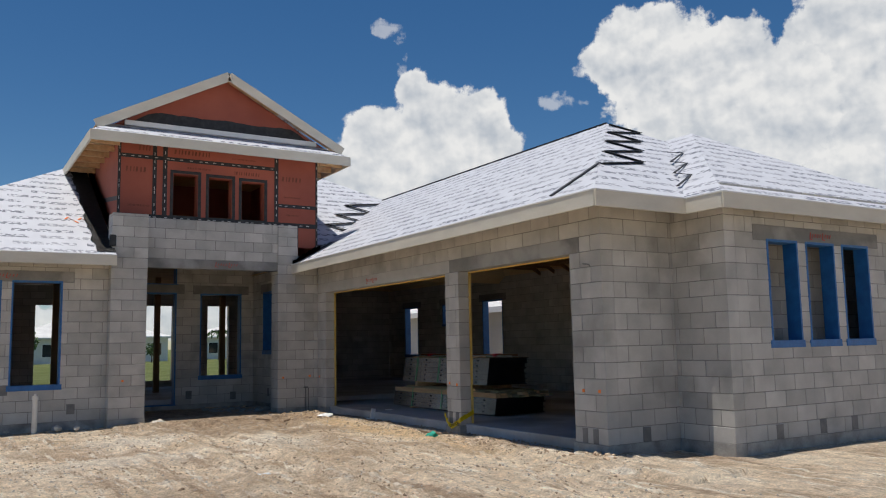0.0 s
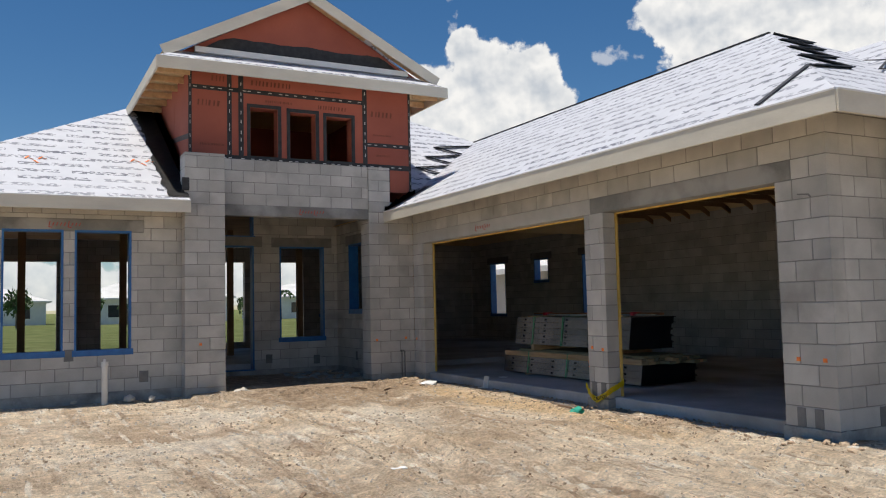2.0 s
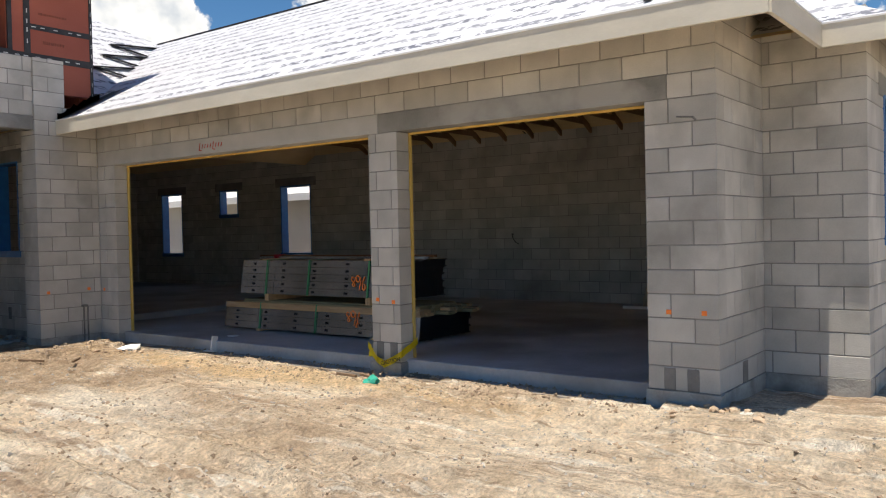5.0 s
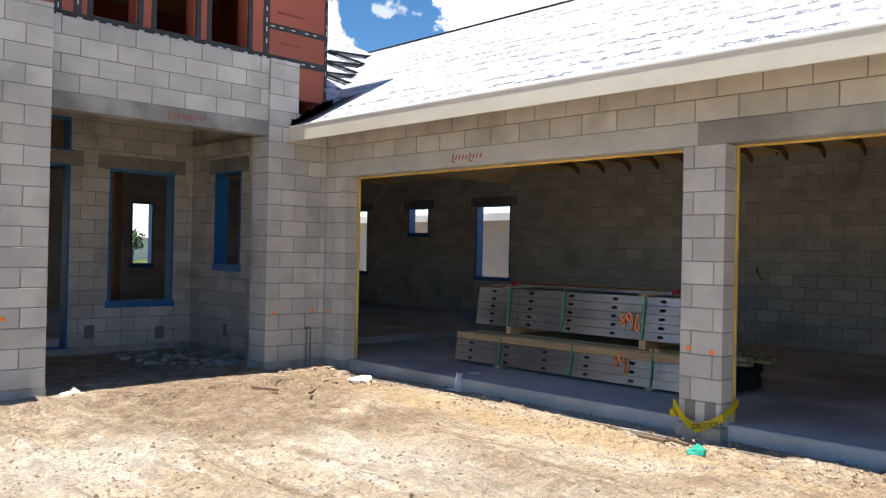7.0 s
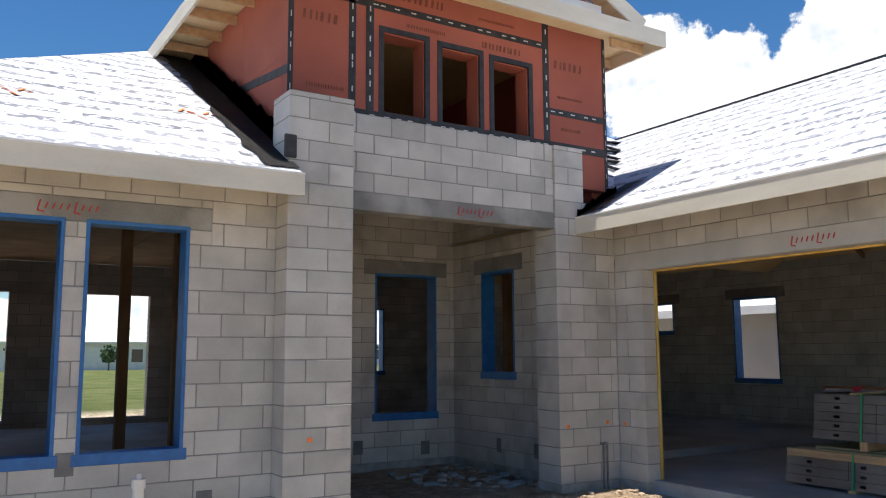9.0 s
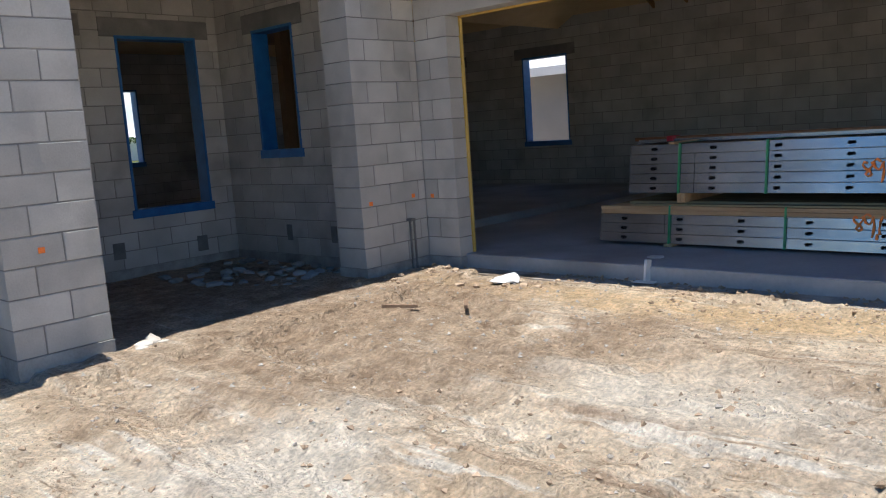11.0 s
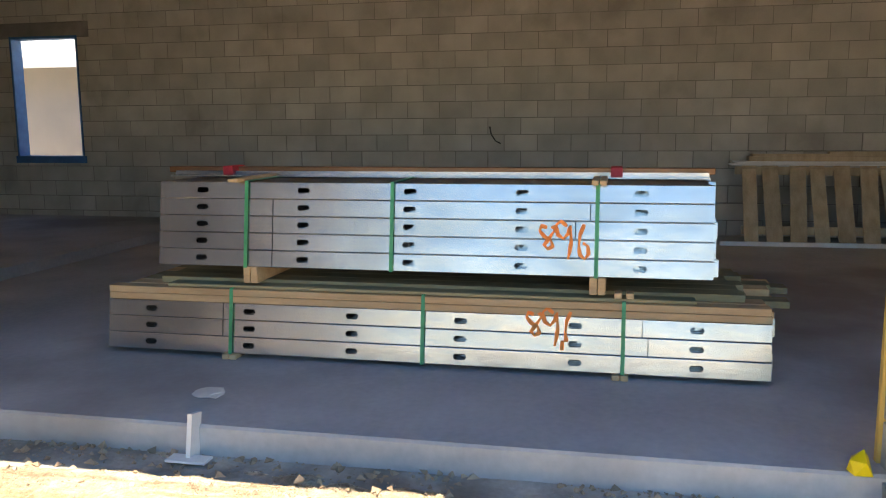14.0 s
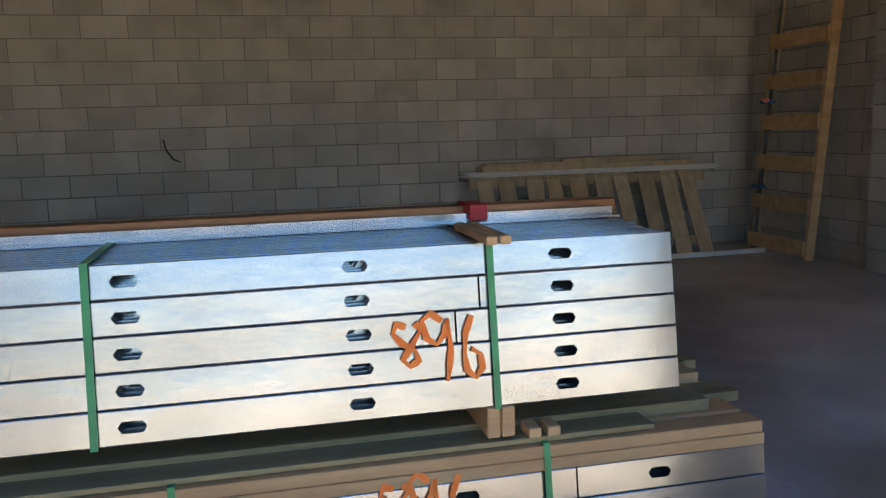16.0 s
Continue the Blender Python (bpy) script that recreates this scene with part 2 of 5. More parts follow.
def underlay():
    """White roof underlayment: printed bands of grey lettering too small to read, laps and wrinkles."""
    m = bpy.data.materials.new("white_underlayment")
    m.use_nodes = True
    nt = m.node_tree
    n, ln = nt.nodes, nt.links.new
    uv = n.new("ShaderNodeUVMap")
    brick = n.new("ShaderNodeTexBrick")
    brick.inputs["Scale"].default_value = 1.0
    brick.inputs["Brick Width"].default_value, brick.inputs["Row Height"].default_value = 1.25, 0.31
    brick.inputs["Mortar Size"].default_value, brick.inputs["Mortar Smooth"].default_value = 0.09, 0.02
    brick.offset = 0.37
    brick.inputs["Color1"].default_value = (1, 1, 1, 1)
    brick.inputs["Color2"].default_value = (0.55, 0.55, 0.55, 1)
    brick.inputs["Mortar"].default_value = (0, 0, 0, 1)
    ln(uv.outputs[0], brick.inputs["Vector"])
    mp = n.new("ShaderNodeMapping")
    mp.inputs["Scale"].default_value = (11, 14, 1)
    ln(uv.outputs[0], mp.inputs[0])
    letters = n.new("ShaderNodeTexNoise")
    letters.inputs["Scale"].default_value, letters.inputs["Detail"].default_value = 1.0, 3
    ln(mp.outputs[0], letters.inputs["Vector"])
    cut = n.new("ShaderNodeMapRange")
    cut.inputs[1].default_value, cut.inputs[2].default_value = 0.46, 0.52
    ln(letters.outputs[0], cut.inputs[0])
    ink = n.new("ShaderNodeMath")
    ink.operation = "MULTIPLY"
    ln(brick.outputs["Color"], ink.inputs[0])
    ln(cut.outputs[0], ink.inputs[1])
    wr = n.new("ShaderNodeTexNoise")
    wr.inputs["Scale"].default_value, wr.inputs["Detail"].default_value = 2.2, 5
    ln(uv.outputs[0], wr.inputs["Vector"])
    sheet = n.new("ShaderNodeValToRGB")
    sheet.color_ramp.elements[0].color, sheet.color_ramp.elements[1].color = (0.44, 0.45, 0.49, 1), (0.60, 0.61, 0.65, 1)
    ln(wr.outputs[0], sheet.inputs[0])
    mc = n.new("ShaderNodeMix")
    mc.data_type = "RGBA"
    ln(ink.outputs[0], mc.inputs["Factor"])
    ln(sheet.outputs[0], mc.inputs["A"])
    mc.inputs["B"].default_value = (0.09, 0.10, 0.13, 1)
    ln(mc.outputs["Result"], n["Principled BSDF"].inputs["Base Color"])
    n["Principled BSDF"].inputs["Roughness"].default_value = 0.6
    bp = n.new("ShaderNodeBump")
    bp.inputs["Strength"].default_value, bp.inputs["Distance"].default_value = 0.5, 0.03
    ln(wr.outputs[0], bp.inputs["Height"])
    ln(bp.outputs[0], n["Principled BSDF"].inputs["Normal"])
    return m


UNDERLAY = underlay()


def soil():
    """Sandy building-site soil: pale sand, brown disturbed patches, gravel grain; grass on the land beyond the lot."""
    m = bpy.data.materials.new("sandy_soil")
    m.use_nodes = True
    nt = m.node_tree
    n, ln = nt.nodes, nt.links.new
    tc = n.new("ShaderNodeTexCoord")

    def noise_at(scale, detail, lo, hi):
        t, r = n.new("ShaderNodeTexNoise"), n.new("ShaderNodeMapRange")
        t.inputs["Scale"].default_value, t.inputs["Detail"].default_value = scale, detail
        t.inputs["Roughness"].default_value = 0.62
        r.inputs[1].default_value, r.inputs[2].default_value = lo, hi
        ln(tc.outputs["Object"], t.inputs["Vector"])
        ln(t.outputs[0], r.inputs[0])
        return r.outputs[0]

    def blend(f, a, b):
        x = n.new("ShaderNodeMix")
        x.data_type = "RGBA"
        for s, v in (("Factor", f), ("A", a), ("B", b)):
            if isinstance(v, tuple):
                x.inputs[s].default_value = (*v, 1)
            else:
                ln(v, x.inputs[s])
        return x.outputs["Result"]

    sand = blend(noise_at(1.1, 8, 0.35, 0.65), (0.62, 0.475, 0.325), (0.86, 0.735, 0.57))
    sand = blend(noise_at(0.45, 8, 0.50, 0.66), sand, (0.50, 0.365, 0.25))
    mp = n.new("ShaderNodeMapping")
    mp.inputs["Rotation"].default_value, mp.inputs["Scale"].default_value = (0, 0, radians(18)), (3.2, 0.35, 1)
    ln(tc.outputs["Object"], mp.inputs[0])
    for scale, lo, hi, tone in ((1.0, 0.54, 0.64, (0.42, 0.30, 0.205)), (2.3, 0.55, 0.62, (0.84, 0.76, 0.64)), (4.5, 0.58, 0.66, (0.42, 0.305, 0.205))):
        st, r = n.new("ShaderNodeTexNoise"), n.new("ShaderNodeMapRange")
        st.inputs["Scale"].default_value, st.inputs["Detail"].default_value, st.inputs["Roughness"].default_value = scale, 7, 0.65
        r.inputs[1].default_value, r.inputs[2].default_value, r.inputs[4].default_value = lo, hi, 0.9
        ln(mp.outputs[0], st.inputs["Vector"])
        ln(st.outputs[0], r.inputs[0])
        sand = blend(r.outputs[0], sand, tone)

    # dug-over brown topsoil before the entry and along the ruts, and a clay strip by the garage slab
    ragged = n.new("ShaderNodeTexNoise")
    ragged.inputs["Scale"].default_value, ragged.inputs["Detail"].default_value, ragged.inputs["Roughness"].default_value = 1.5, 12, 0.8
    ln(tc.outputs["Object"], ragged.inputs["Vector"])

    def patch(x, y, rx, ry, turn, most):
        m2 = n.new("ShaderNodeMapping")
        m2.vector_type = "TEXTURE"
        m2.inputs["Location"].default_value, m2.inputs["Rotation"].default_value, m2.inputs["Scale"].default_value = (x, y, 0), (0, 0, radians(turn)), (rx, ry, 1000)
        ln(tc.outputs["Object"], m2.inputs[0])
        far_off = n.new("ShaderNodeVectorMath")
        far_off.operation = "LENGTH"
        ln(m2.outputs[0], far_off.inputs[0])
        sway = n.new("ShaderNodeMath")
        sway.operation = "MULTIPLY_ADD"
        sway.inputs[1].default_value = 2.9
        ln(ragged.outputs[0], sway.inputs[0])
        ln(far_off.outputs["Value"], sway.inputs[2])
        edge = n.new("ShaderNodeMapRange")
        edge.inputs[1].default_value, edge.inputs[2].default_value = 2.62, 1.85
        edge.inputs[4].default_value = most
        ln(sway.outputs[0], edge.inputs[0])
        return edge.outputs[0]

    topsoil = blend(noise_at(5, 8, 0.35, 0.65), (0.31, 0.215, 0.14), (0.50, 0.375, 0.26))
    for row in ((4.8, 15.8, 2.6, 1.5, 0, 0.9), (4.6, 14.2, 2.3, 0.7, -25, 0.85), (4.7, 11.6, 0.7, 2.6, -12, 0.45), (1.6, 13.6, 1.6, 0.4, 20, 0.4), (2.3, 8.6, 1.4, 0.8, 30, 0.45), (5.0, 18.2, 2.6, 2.4, 0, 0.9)):
        sand = blend(patch(*row), sand, topsoil)
    for row in ((2.6, 14.0, 1.0, 0.6, 20, 0.8), (4.5, 12.7, 0.5, 1.2, -10, 0.7), (1.9, 11.7, 1.7, 0.5, 15, 0.6)):
        sand = blend(patch(*row), sand, (0.80, 0.72, 0.60))
    sand = blend(patch(6.25, 12.6, 0.35, 3.6, 0, 0.7), sand, (0.66, 0.46, 0.25))
    # crumbled texture: dark hollows and pale crust at hand and finger size
    def shade(v, f, lo, hi):
        x, r = n.new("ShaderNodeVectorMath"), n.new("ShaderNodeMapRange")
        x.operation = "SCALE"
        r.inputs[3].default_value, r.inputs[4].default_value = lo, hi
        ln(f, r.inputs[0])
        ln(v, x.inputs[0])
        ln(r.outputs[0], x.inputs["Scale"])
        return x.outputs[0]
    sand = shade(sand, noise_at(7, 12, 0.38, 0.62), 0.90, 1.24)
    sand = shade(sand, noise_at(34, 8, 0.36, 0.64), 0.78, 1.22)
    sand = blend(noise_at(60, 3, 0.64, 0.70), sand, (0.66, 0.61, 0.52))
    grass = blend(noise_at(0.4, 6, 0.35, 0.65), (0.10, 0.13, 0.04), (0.20, 0.22, 0.09))
    sep = n.new("ShaderNodeSeparateXYZ")
    ln(tc.outputs["Object"], sep.inputs[0])
    far = n.new("ShaderNodeMapRange")
    far.inputs[1].default_value, far.inputs[2].default_value = 33, 36
    ln(sep.outputs["Y"], far.inputs[0])
    ln(blend(far.outputs[0], sand, grass), n["Principled BSDF"].inputs["Base Color"])
    n["Principled BSDF"].inputs["Roughness"].default_value = 1.0
    n["Principled BSDF"].inputs["Specular IOR Level"].default_value = 0.1
    bp = n.new("ShaderNodeBump")
    bp.inputs["Strength"].default_value, bp.inputs["Distance"].default_value = 1.0, 0.07
    ln(noise_at(16, 12, 0.3, 0.7), bp.inputs["Height"])
    ln(bp.outputs[0], n["Principled BSDF"].inputs["Normal"])
    return m


SOIL = soil()


# ---- builders ----
def mesh_of(name, bm, mat):
    me = bpy.data.meshes.new(name)
    bm.normal_update()
    bm.to_mesh(me)
    bm.free()
    for x in (mat if isinstance(mat, (list, tuple)) else [mat]):
        me.materials.append(x)
    return me


def part(name, bm, mat, parent=None, label="", kind=""):
    ob = new(name, mesh_of(name, bm, mat))
    ob.parent = parent
    return tagged(ob, label, kind=kind)


def thing(name, label, category, group="", kind="", at=(0, 0, 0), rz=0):
    ob = new(name)
    ob.empty_display_size = 0.1
    ob.matrix_basis = pose(*at, 0, 0, rz)
    return tagged(ob, label, category, group, kind)


def solid(name, bm, mat, label, category, group="", kind=""):
    return tagged(new(name, mesh_of(name, bm, mat)), label, category, group, kind)


def box(bm, a, b, bevel=0.0):
    """A box between two corners, with its edges broken by bevel."""
    a, b = Vector(a), Vector(b)
    vs = bmesh.ops.create_cube(bm, size=1, matrix=Matrix.Translation((a + b) / 2) @ Matrix.Diagonal((*[abs(v) for v in (b - a)], 1)))["verts"]
    if bevel:
        bmesh.ops.bevel(bm, geom=list({e for v in vs for e in v.link_edges}), offset=bevel, segments=1, affect="EDGES")
    return bm


def boxes(*pairs, bevel=0.0):
    bm = bmesh.new()
    for a, b in pairs:
        box(bm, a, b, bevel)
    return bm


def beam(bm, p, q, w, h, up=(0, 0, 1)):
    """A rectangular bar from p to q."""
    p, q = Vector(p), Vector(q)
    d = (q - p).normalized()
    s = d.cross(Vector(up)).normalized()
    u = s.cross(d)
    vs = [bm.verts.new(c + s * i * w / 2 + u * j * h / 2) for c in (p, q) for i, j in ((-1, -1), (1, -1), (1, 1), (-1, 1))]
    for f in ((3, 2, 1, 0), (4, 5, 6, 7), (0, 1, 5, 4), (1, 2, 6, 5), (2, 3, 7, 6), (3, 0, 4, 7)):
        bm.faces.new([vs[i] for i in f])
    return bm


def beams(*rows, up=(0, 0, 1)):
    bm = bmesh.new()
    for r in rows:
        beam(bm, *r, up=up)
    return bm


def lump(bm, c, size, seed, squash=0.6, sub=1):
    """An irregular stone or clod."""
    m = pose(*c, 0, 0, seed * 67 % 360)
    for v in bmesh.ops.create_icosphere(bm, subdivisions=sub, radius=1)["verts"]:
        k = 0.75 + 0.5 * noise.noise(v.co * 1.7 + Vector((seed, seed * 2.3, 0)))
        v.co = m @ (Vector((v.co.x * 1.25, v.co.y, v.co.z * squash)) * k * size)


# ---- ground ----
def spread(lo, hi, step, far):
    mid = list(np.arange(lo, hi, step))
    out, d, left, right = step, step, lo, hi
    before, after = [], []
    while out < far:
        d *= 1.25
        out += d
        before.append(lo - out)
        after.append(hi + out)
    return before[::-1] + mid + [hi] + after


def ground_height(x, y):
    p = Vector((x, y, 0))
    z = 0.035 * noise.noise(p * 0.5) + 0.018 * noise.noise(p * 2.1) + 0.016 * noise.noise(p * 6.3)
    z += (0.020 * (0.35 - abs(noise.noise(p * 4.1))) + 0.012 * abs(noise.noise(p * 13)) + 0.008 * noise.noise(p * 24)) * (0.5 + max(0.0, noise.noise(p * 0.8 + Vector((3, 1, 0)))) * 1.8)
    # wheel ruts that swing from the drive towards the entry
    for off in (-0.1, 1.5, 2.6, 4.1):
        path_x = off + 1.2 + 0.16 * (y - 4) + 0.5 * math.sin(y * 0.22 + off)
        d = abs(x - path_x)
        if d < 0.32 and y < 16.2:
            z -= 0.042 * math.cos(d / 0.32 * math.pi / 2) * (1 + 0.45 * math.sin(y * 26 + (x - path_x) * 9))
        elif d < 0.5 and y < 16.2:
            z += 0.024 + 0.014 * noise.noise(p * 9)
    # loose soil banked against the walls
    if 6.2 < x < 7.2 and 6.0 < y < 8.3:
        z += 0.05 + 0.05 * noise.noise(p * 3)
    if 6.0 < x < 6.9 and 8.4 < y < 16.8:
        z += 0.04 * min(1.0, (x - 6.0) / 0.5) - 0.05 * max(0.0, (x - 6.72) / 0.18)
    if 2.6 < x < 6.9 and 16.2 < y < 19.8:
        z += 0.05
    near = min(1.0, max(0.0, (60 - abs(x)) / 30), max(0.0, (60 - abs(y)) / 30))
    return z * near - 0.01


xs, ys = spread(-4.5, 7.3, 0.042, 2500), spread(2.5, 17.5, 0.042, 2500)
verts = [(x, y, ground_height(x, y)) for y in ys for x in xs]
nx = len(xs)
faces = [(j * nx + i, j * nx + i + 1, (j + 1) * nx + i + 1, (j + 1) * nx + i) for j in range(len(ys) - 1) for i in range(nx - 1)]
me = bpy.data.meshes.new("ground")
me.from_pydata(verts, [], faces)
me.materials.append(SOIL)
for p in me.polygons:
    p.use_smooth = True
tagged(new("ground", me), "pale sandy building-site soil with wheel ruts and brown patches", "ground", kind="structure")

# ---- block walls ----
K0, C, TOP, SLAB_TOP = 0.14, 0.2032, 16, 0.165
BLOCK_MESH = {}
PENDING = []


def block_mesh(l, t, h):
    key = (round(l, 3), round(t, 3), round(h, 3))
    if key not in BLOCK_MESH:
        bm = boxes(((-key[0] / 2, -t / 2, -h / 2), (key[0] / 2, t / 2, h / 2)), bevel=0.004)
        BLOCK_MESH[key] = mesh_of("block", bm, BLOCK)
    return BLOCK_MESH[key]


def wall(name, axis, at, lo, hi, z0, z1, openings=(), thick=0.2, label="grey concrete block wall in running bond", phase=0.0, lintels=(), base=-0.4, parts=True):
    """A block wall along axis, its outer face at `at` and its thickness towards +; openings and cast lintels are (lo, hi, z0, z1)."""
    def at3(u, d, z):
        return (u, at + d, z) if axis == "x" else (at + d, u, z)
    holes = list(openings) + list(lintels)
    core = bmesh.new()
    pieces = []
    levels = [z0 + C * k for k in range(int((z1 - z0) / C + 0.001) + 1)]
    if z1 - levels[-1] > 0.03:
        levels.append(z1)
    for k, (za, zb) in enumerate(zip(levels, levels[1:])):
        here = [o for o in holes if o[2] < zb - 0.002 and o[3] > za + 0.002]
        us = sorted({lo, hi} | {u for o in here for u in o[:2] if lo < u < hi})
        runs = []
        for a, b in zip(us, us[1:]):
            free = [(za, zb)]
            for o in here:
                if o[0] < (a + b) / 2 < o[1]:
                    free = [s for p, q in free for s in ((p, min(q, o[2])), (max(p, o[3]), q)) if s[1] - s[0] > 0.012]
            for s in free:
                if runs and runs[-1][1] == a and runs[-1][2:] == s:
                    runs[-1] = (runs[-1][0], b, *s)
                else:
                    runs.append((a, b, *s))
        for a, b, zc, zd in runs:
            box(core, at3(a + 0.006, 0.006, zc), at3(b - 0.006, thick - 0.006, zd))
            shift = lo + phase + (0.2032 if k % 2 else 0.0)
            cuts = [a] + [shift + 0.4064 * i for i in range(-3, 120) if a + 0.06 < shift + 0.4064 * i < b - 0.06] + [b]
            for p, q in zip(cuts, cuts[1:]):
                p2, q2 = p + (0.005 if p > a else 0.0), q - (0.005 if q < b else 0.0)
                pieces.append(((p2 + q2) / 2, (zc + zd) / 2, q2 - p2, zd - zc - 0.010))
    root = tagged(new(name, mesh_of(name, core, MORTAR)), label, "wall", kind="structure")
    for o in lintels:
        bm = boxes((at3(o[0], -0.003, o[2]), at3(o[1], thick + 0.003, o[3])), bevel=0.006)
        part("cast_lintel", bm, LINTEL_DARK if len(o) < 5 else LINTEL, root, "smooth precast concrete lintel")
    if base is not None:
        bm = bmesh.new()
        box(bm, at3(lo - 0.004, -0.01, base), at3(hi + 0.004, thick + 0.01, z0))
        bmesh.ops.subdivide_edges(bm, edges=bm.edges[:], cuts=5, use_grid_fill=True)
        for v in bm.verts:
            if v.co.z < z0 - 0.02:
                v.co += Vector((noise.noise(v.co * 3), noise.noise(v.co * 3 + Vector((5, 0, 0))), 0)) * 0.012
        part("footing", bm, FOOTING, root, "rough poured concrete footing")
    PENDING.append((root, axis, at, thick, pieces, parts))
    return root


def lay_blocks():
    for root, axis, at, thick, pieces, parts in PENDING:
        rnd = random.Random(root.name)
        field = bmesh.new()
        for i, (u, z, l, h) in enumerate(pieces):
            d = at + thick / 2 + rnd.uniform(-0.002, 0.002)
            if parts and i < 300:
                ob = new("block", block_mesh(l, thick, h))
                ob.parent = root
                ob.matrix_basis = pose(u, d, z) if axis == "x" else pose(d, u, z, 0, 0, 90)
            else:
                a = (u - l / 2, d - thick / 2, z - h / 2) if axis == "x" else (d - thick / 2, u - l / 2, z - h / 2)
                b = (u + l / 2, d + thick / 2, z + h / 2) if axis == "x" else (d + thick / 2, u + l / 2, z + h / 2)
                vs = [field.verts.new((x, y, w)) for w in (a[2], b[2]) for x, y in ((a[0], a[1]), (b[0], a[1]), (b[0], b[1]), (a[0], b[1]))]
                for f in ((3, 2, 1, 0), (4, 5, 6, 7), (0, 1, 5, 4), (1, 2, 6, 5), (2, 3, 7, 6), (3, 0, 4, 7)):
                    field.faces.new([vs[j] for j in f])
        if field.verts:
            part("blocks", field, BLOCKS, root, kind="stuff")
        else:
            field.free()


def blue_lining(name, axis, at, o, thick=0.2, sill=True, label="bright blue liquid flashing round an unglazed window opening"):
    """Flashing painted on the reveals of an opening and on a narrow band of the face round it."""
    def at3(u, d, z):
        return (u, at + d, z) if axis == "x" else (at + d, u, z)
    a, b, za, zb = o
    root = thing(name, label, "window", kind="structure", at=at3((a + b) / 2, 0, za))
    inv = Matrix.Translation(-Vector(at3((a + b) / 2, 0, za)))
    rows = [("jamb", (a - 0.02, -0.008, za), (a + 0.012, thick + 0.004, zb)), ("jamb", (b - 0.012, -0.008, za), (b + 0.02, thick + 0.004, zb)),
            ("head", (a - 0.02, -0.009, zb - 0.012), (b + 0.02, thick + 0.003, zb + 0.022)),
            ("window_sill", (a - 0.05, -0.011, za - 0.085 if sill else za - 0.01), (b + 0.05, thick + 0.003, za + 0.012))]
    for nme, p, q in rows:
        bm = boxes((at3(*p), at3(*q)), bevel=0.003)
        bm.transform(inv)
        part(nme, bm, BLUE, root)
    return root


K = [K0 + C * k for k in range(24)]
GX = 6.89
DOOR_R, DOOR_L = (8.49, 11.24, K0, K[12]), (11.64, 16.56, K0, K[12])
wall("wall_garage_front", "y", GX, 7.88, 17.0, K0, K[16], [DOOR_R, DOOR_L],
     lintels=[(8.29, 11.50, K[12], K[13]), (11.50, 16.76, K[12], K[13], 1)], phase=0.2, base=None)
for a, b in ((7.88, 8.49), (11.24, 11.64), (16.56, 17.0)):
    bm = boxes(((GX - 0.02, a - 0.015, -0.4), (GX + 0.21, b + 0.015, K0)))
    bmesh.ops.subdivide_edges(bm, edges=bm.edges[:], cuts=6, use_grid_fill=True)
    for v in bm.verts:
        v.co += noise.noise_vector(v.co * 9) * 0.018
    tagged(new("footing", mesh_of("footing", bm, FOOTING)), "rough crumbling concrete footing under a block pier", "footing", kind="structure")
wall("wall_garage_south", "x", 7.88, 7.09, 8.35, K0, K[16], label="grey concrete block return wall")
wall("wall_jog_west", "y", 8.15, 7.0, 7.88, K0, K[16], label="grey concrete block return wall")
W3 = [(8.98, 9.58, 1.38, 2.69), (9.79, 10.39, 1.38, 2.69), (10.60, 11.20, 1.38, 2.69)]
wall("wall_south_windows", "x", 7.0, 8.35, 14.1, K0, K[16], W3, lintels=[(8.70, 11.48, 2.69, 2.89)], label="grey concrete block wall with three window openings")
wall("wall_garage_inner", "x", 7.88, 8.35, 13.9, K0, K[16], label="grey concrete block inner wall", base=None)
EAST = [(19.85, 20.86, 1.08, 2.69), (22.50, 23.20, 2.08, 2.69), (24.85, 25.75, 1.08, 2.69)]
wall("wall_garage_back", "y", 13.9, 7.2, 27.0, K0, K[16], EAST, thick=0.2, label="grey concrete block rear wall in shade", lintels=[(19.65, 21.06, 2.69, 2.89), (22.3, 23.4, 2.69, 2.89), (24.65, 25.95, 2.69, 2.89)], phase=0.12)
W2 = [(-0.10, 0.725, 0.81, 2.71), (0.925, 1.735, 0.81, 2.71)]
wall("wall_left_wing", "x", 16.94, -1.6, 2.55, K0, K[16], W2, lintels=[(-0.32, 1.95, 2.71, 2.91)], label="grey concrete block wall with two tall window openings")
wall("wall_left_end", "y", -1.6, 17.14, 27.0, K0, K[16], label="grey concrete block side wall", parts=False)
wall("column_left", "x", 16.66, 2.55, 3.21, K0, 4.055, thick=0.42, label="grey concrete block entry column", phase=0.2)
wall("column_right", "x", 17.0, 5.98, 6.89, K0, K[16], thick=0.4, label="grey concrete block entry column beside the garage", phase=0.2)
wall("column_right_head", "x", 17.0, 5.98, 6.42, K[16], 4.055, thick=0.4, label="grey concrete block head of the entry column", base=None)
wall("wall_entry_head", "x", 17.03, 3.21, 5.98, 3.24, 4.055, label="pale concrete block panel above the entry opening", base=None)
tagged(new("entry_lintel", mesh_of("entry_lintel", boxes(((3.21, 17.025, 3.05), (5.98, 17.235, 3.24)), bevel=0.006), LINTEL_DARK)), "dark precast concrete lintel over the entry", "lintel", kind="structure")
EW = (5.11, 6.07, 0.78, 2.71)
EDOOR, ETRAN = (3.40, 4.52, K0, 2.72), (3.40, 4.52, 2.94, 3.38)
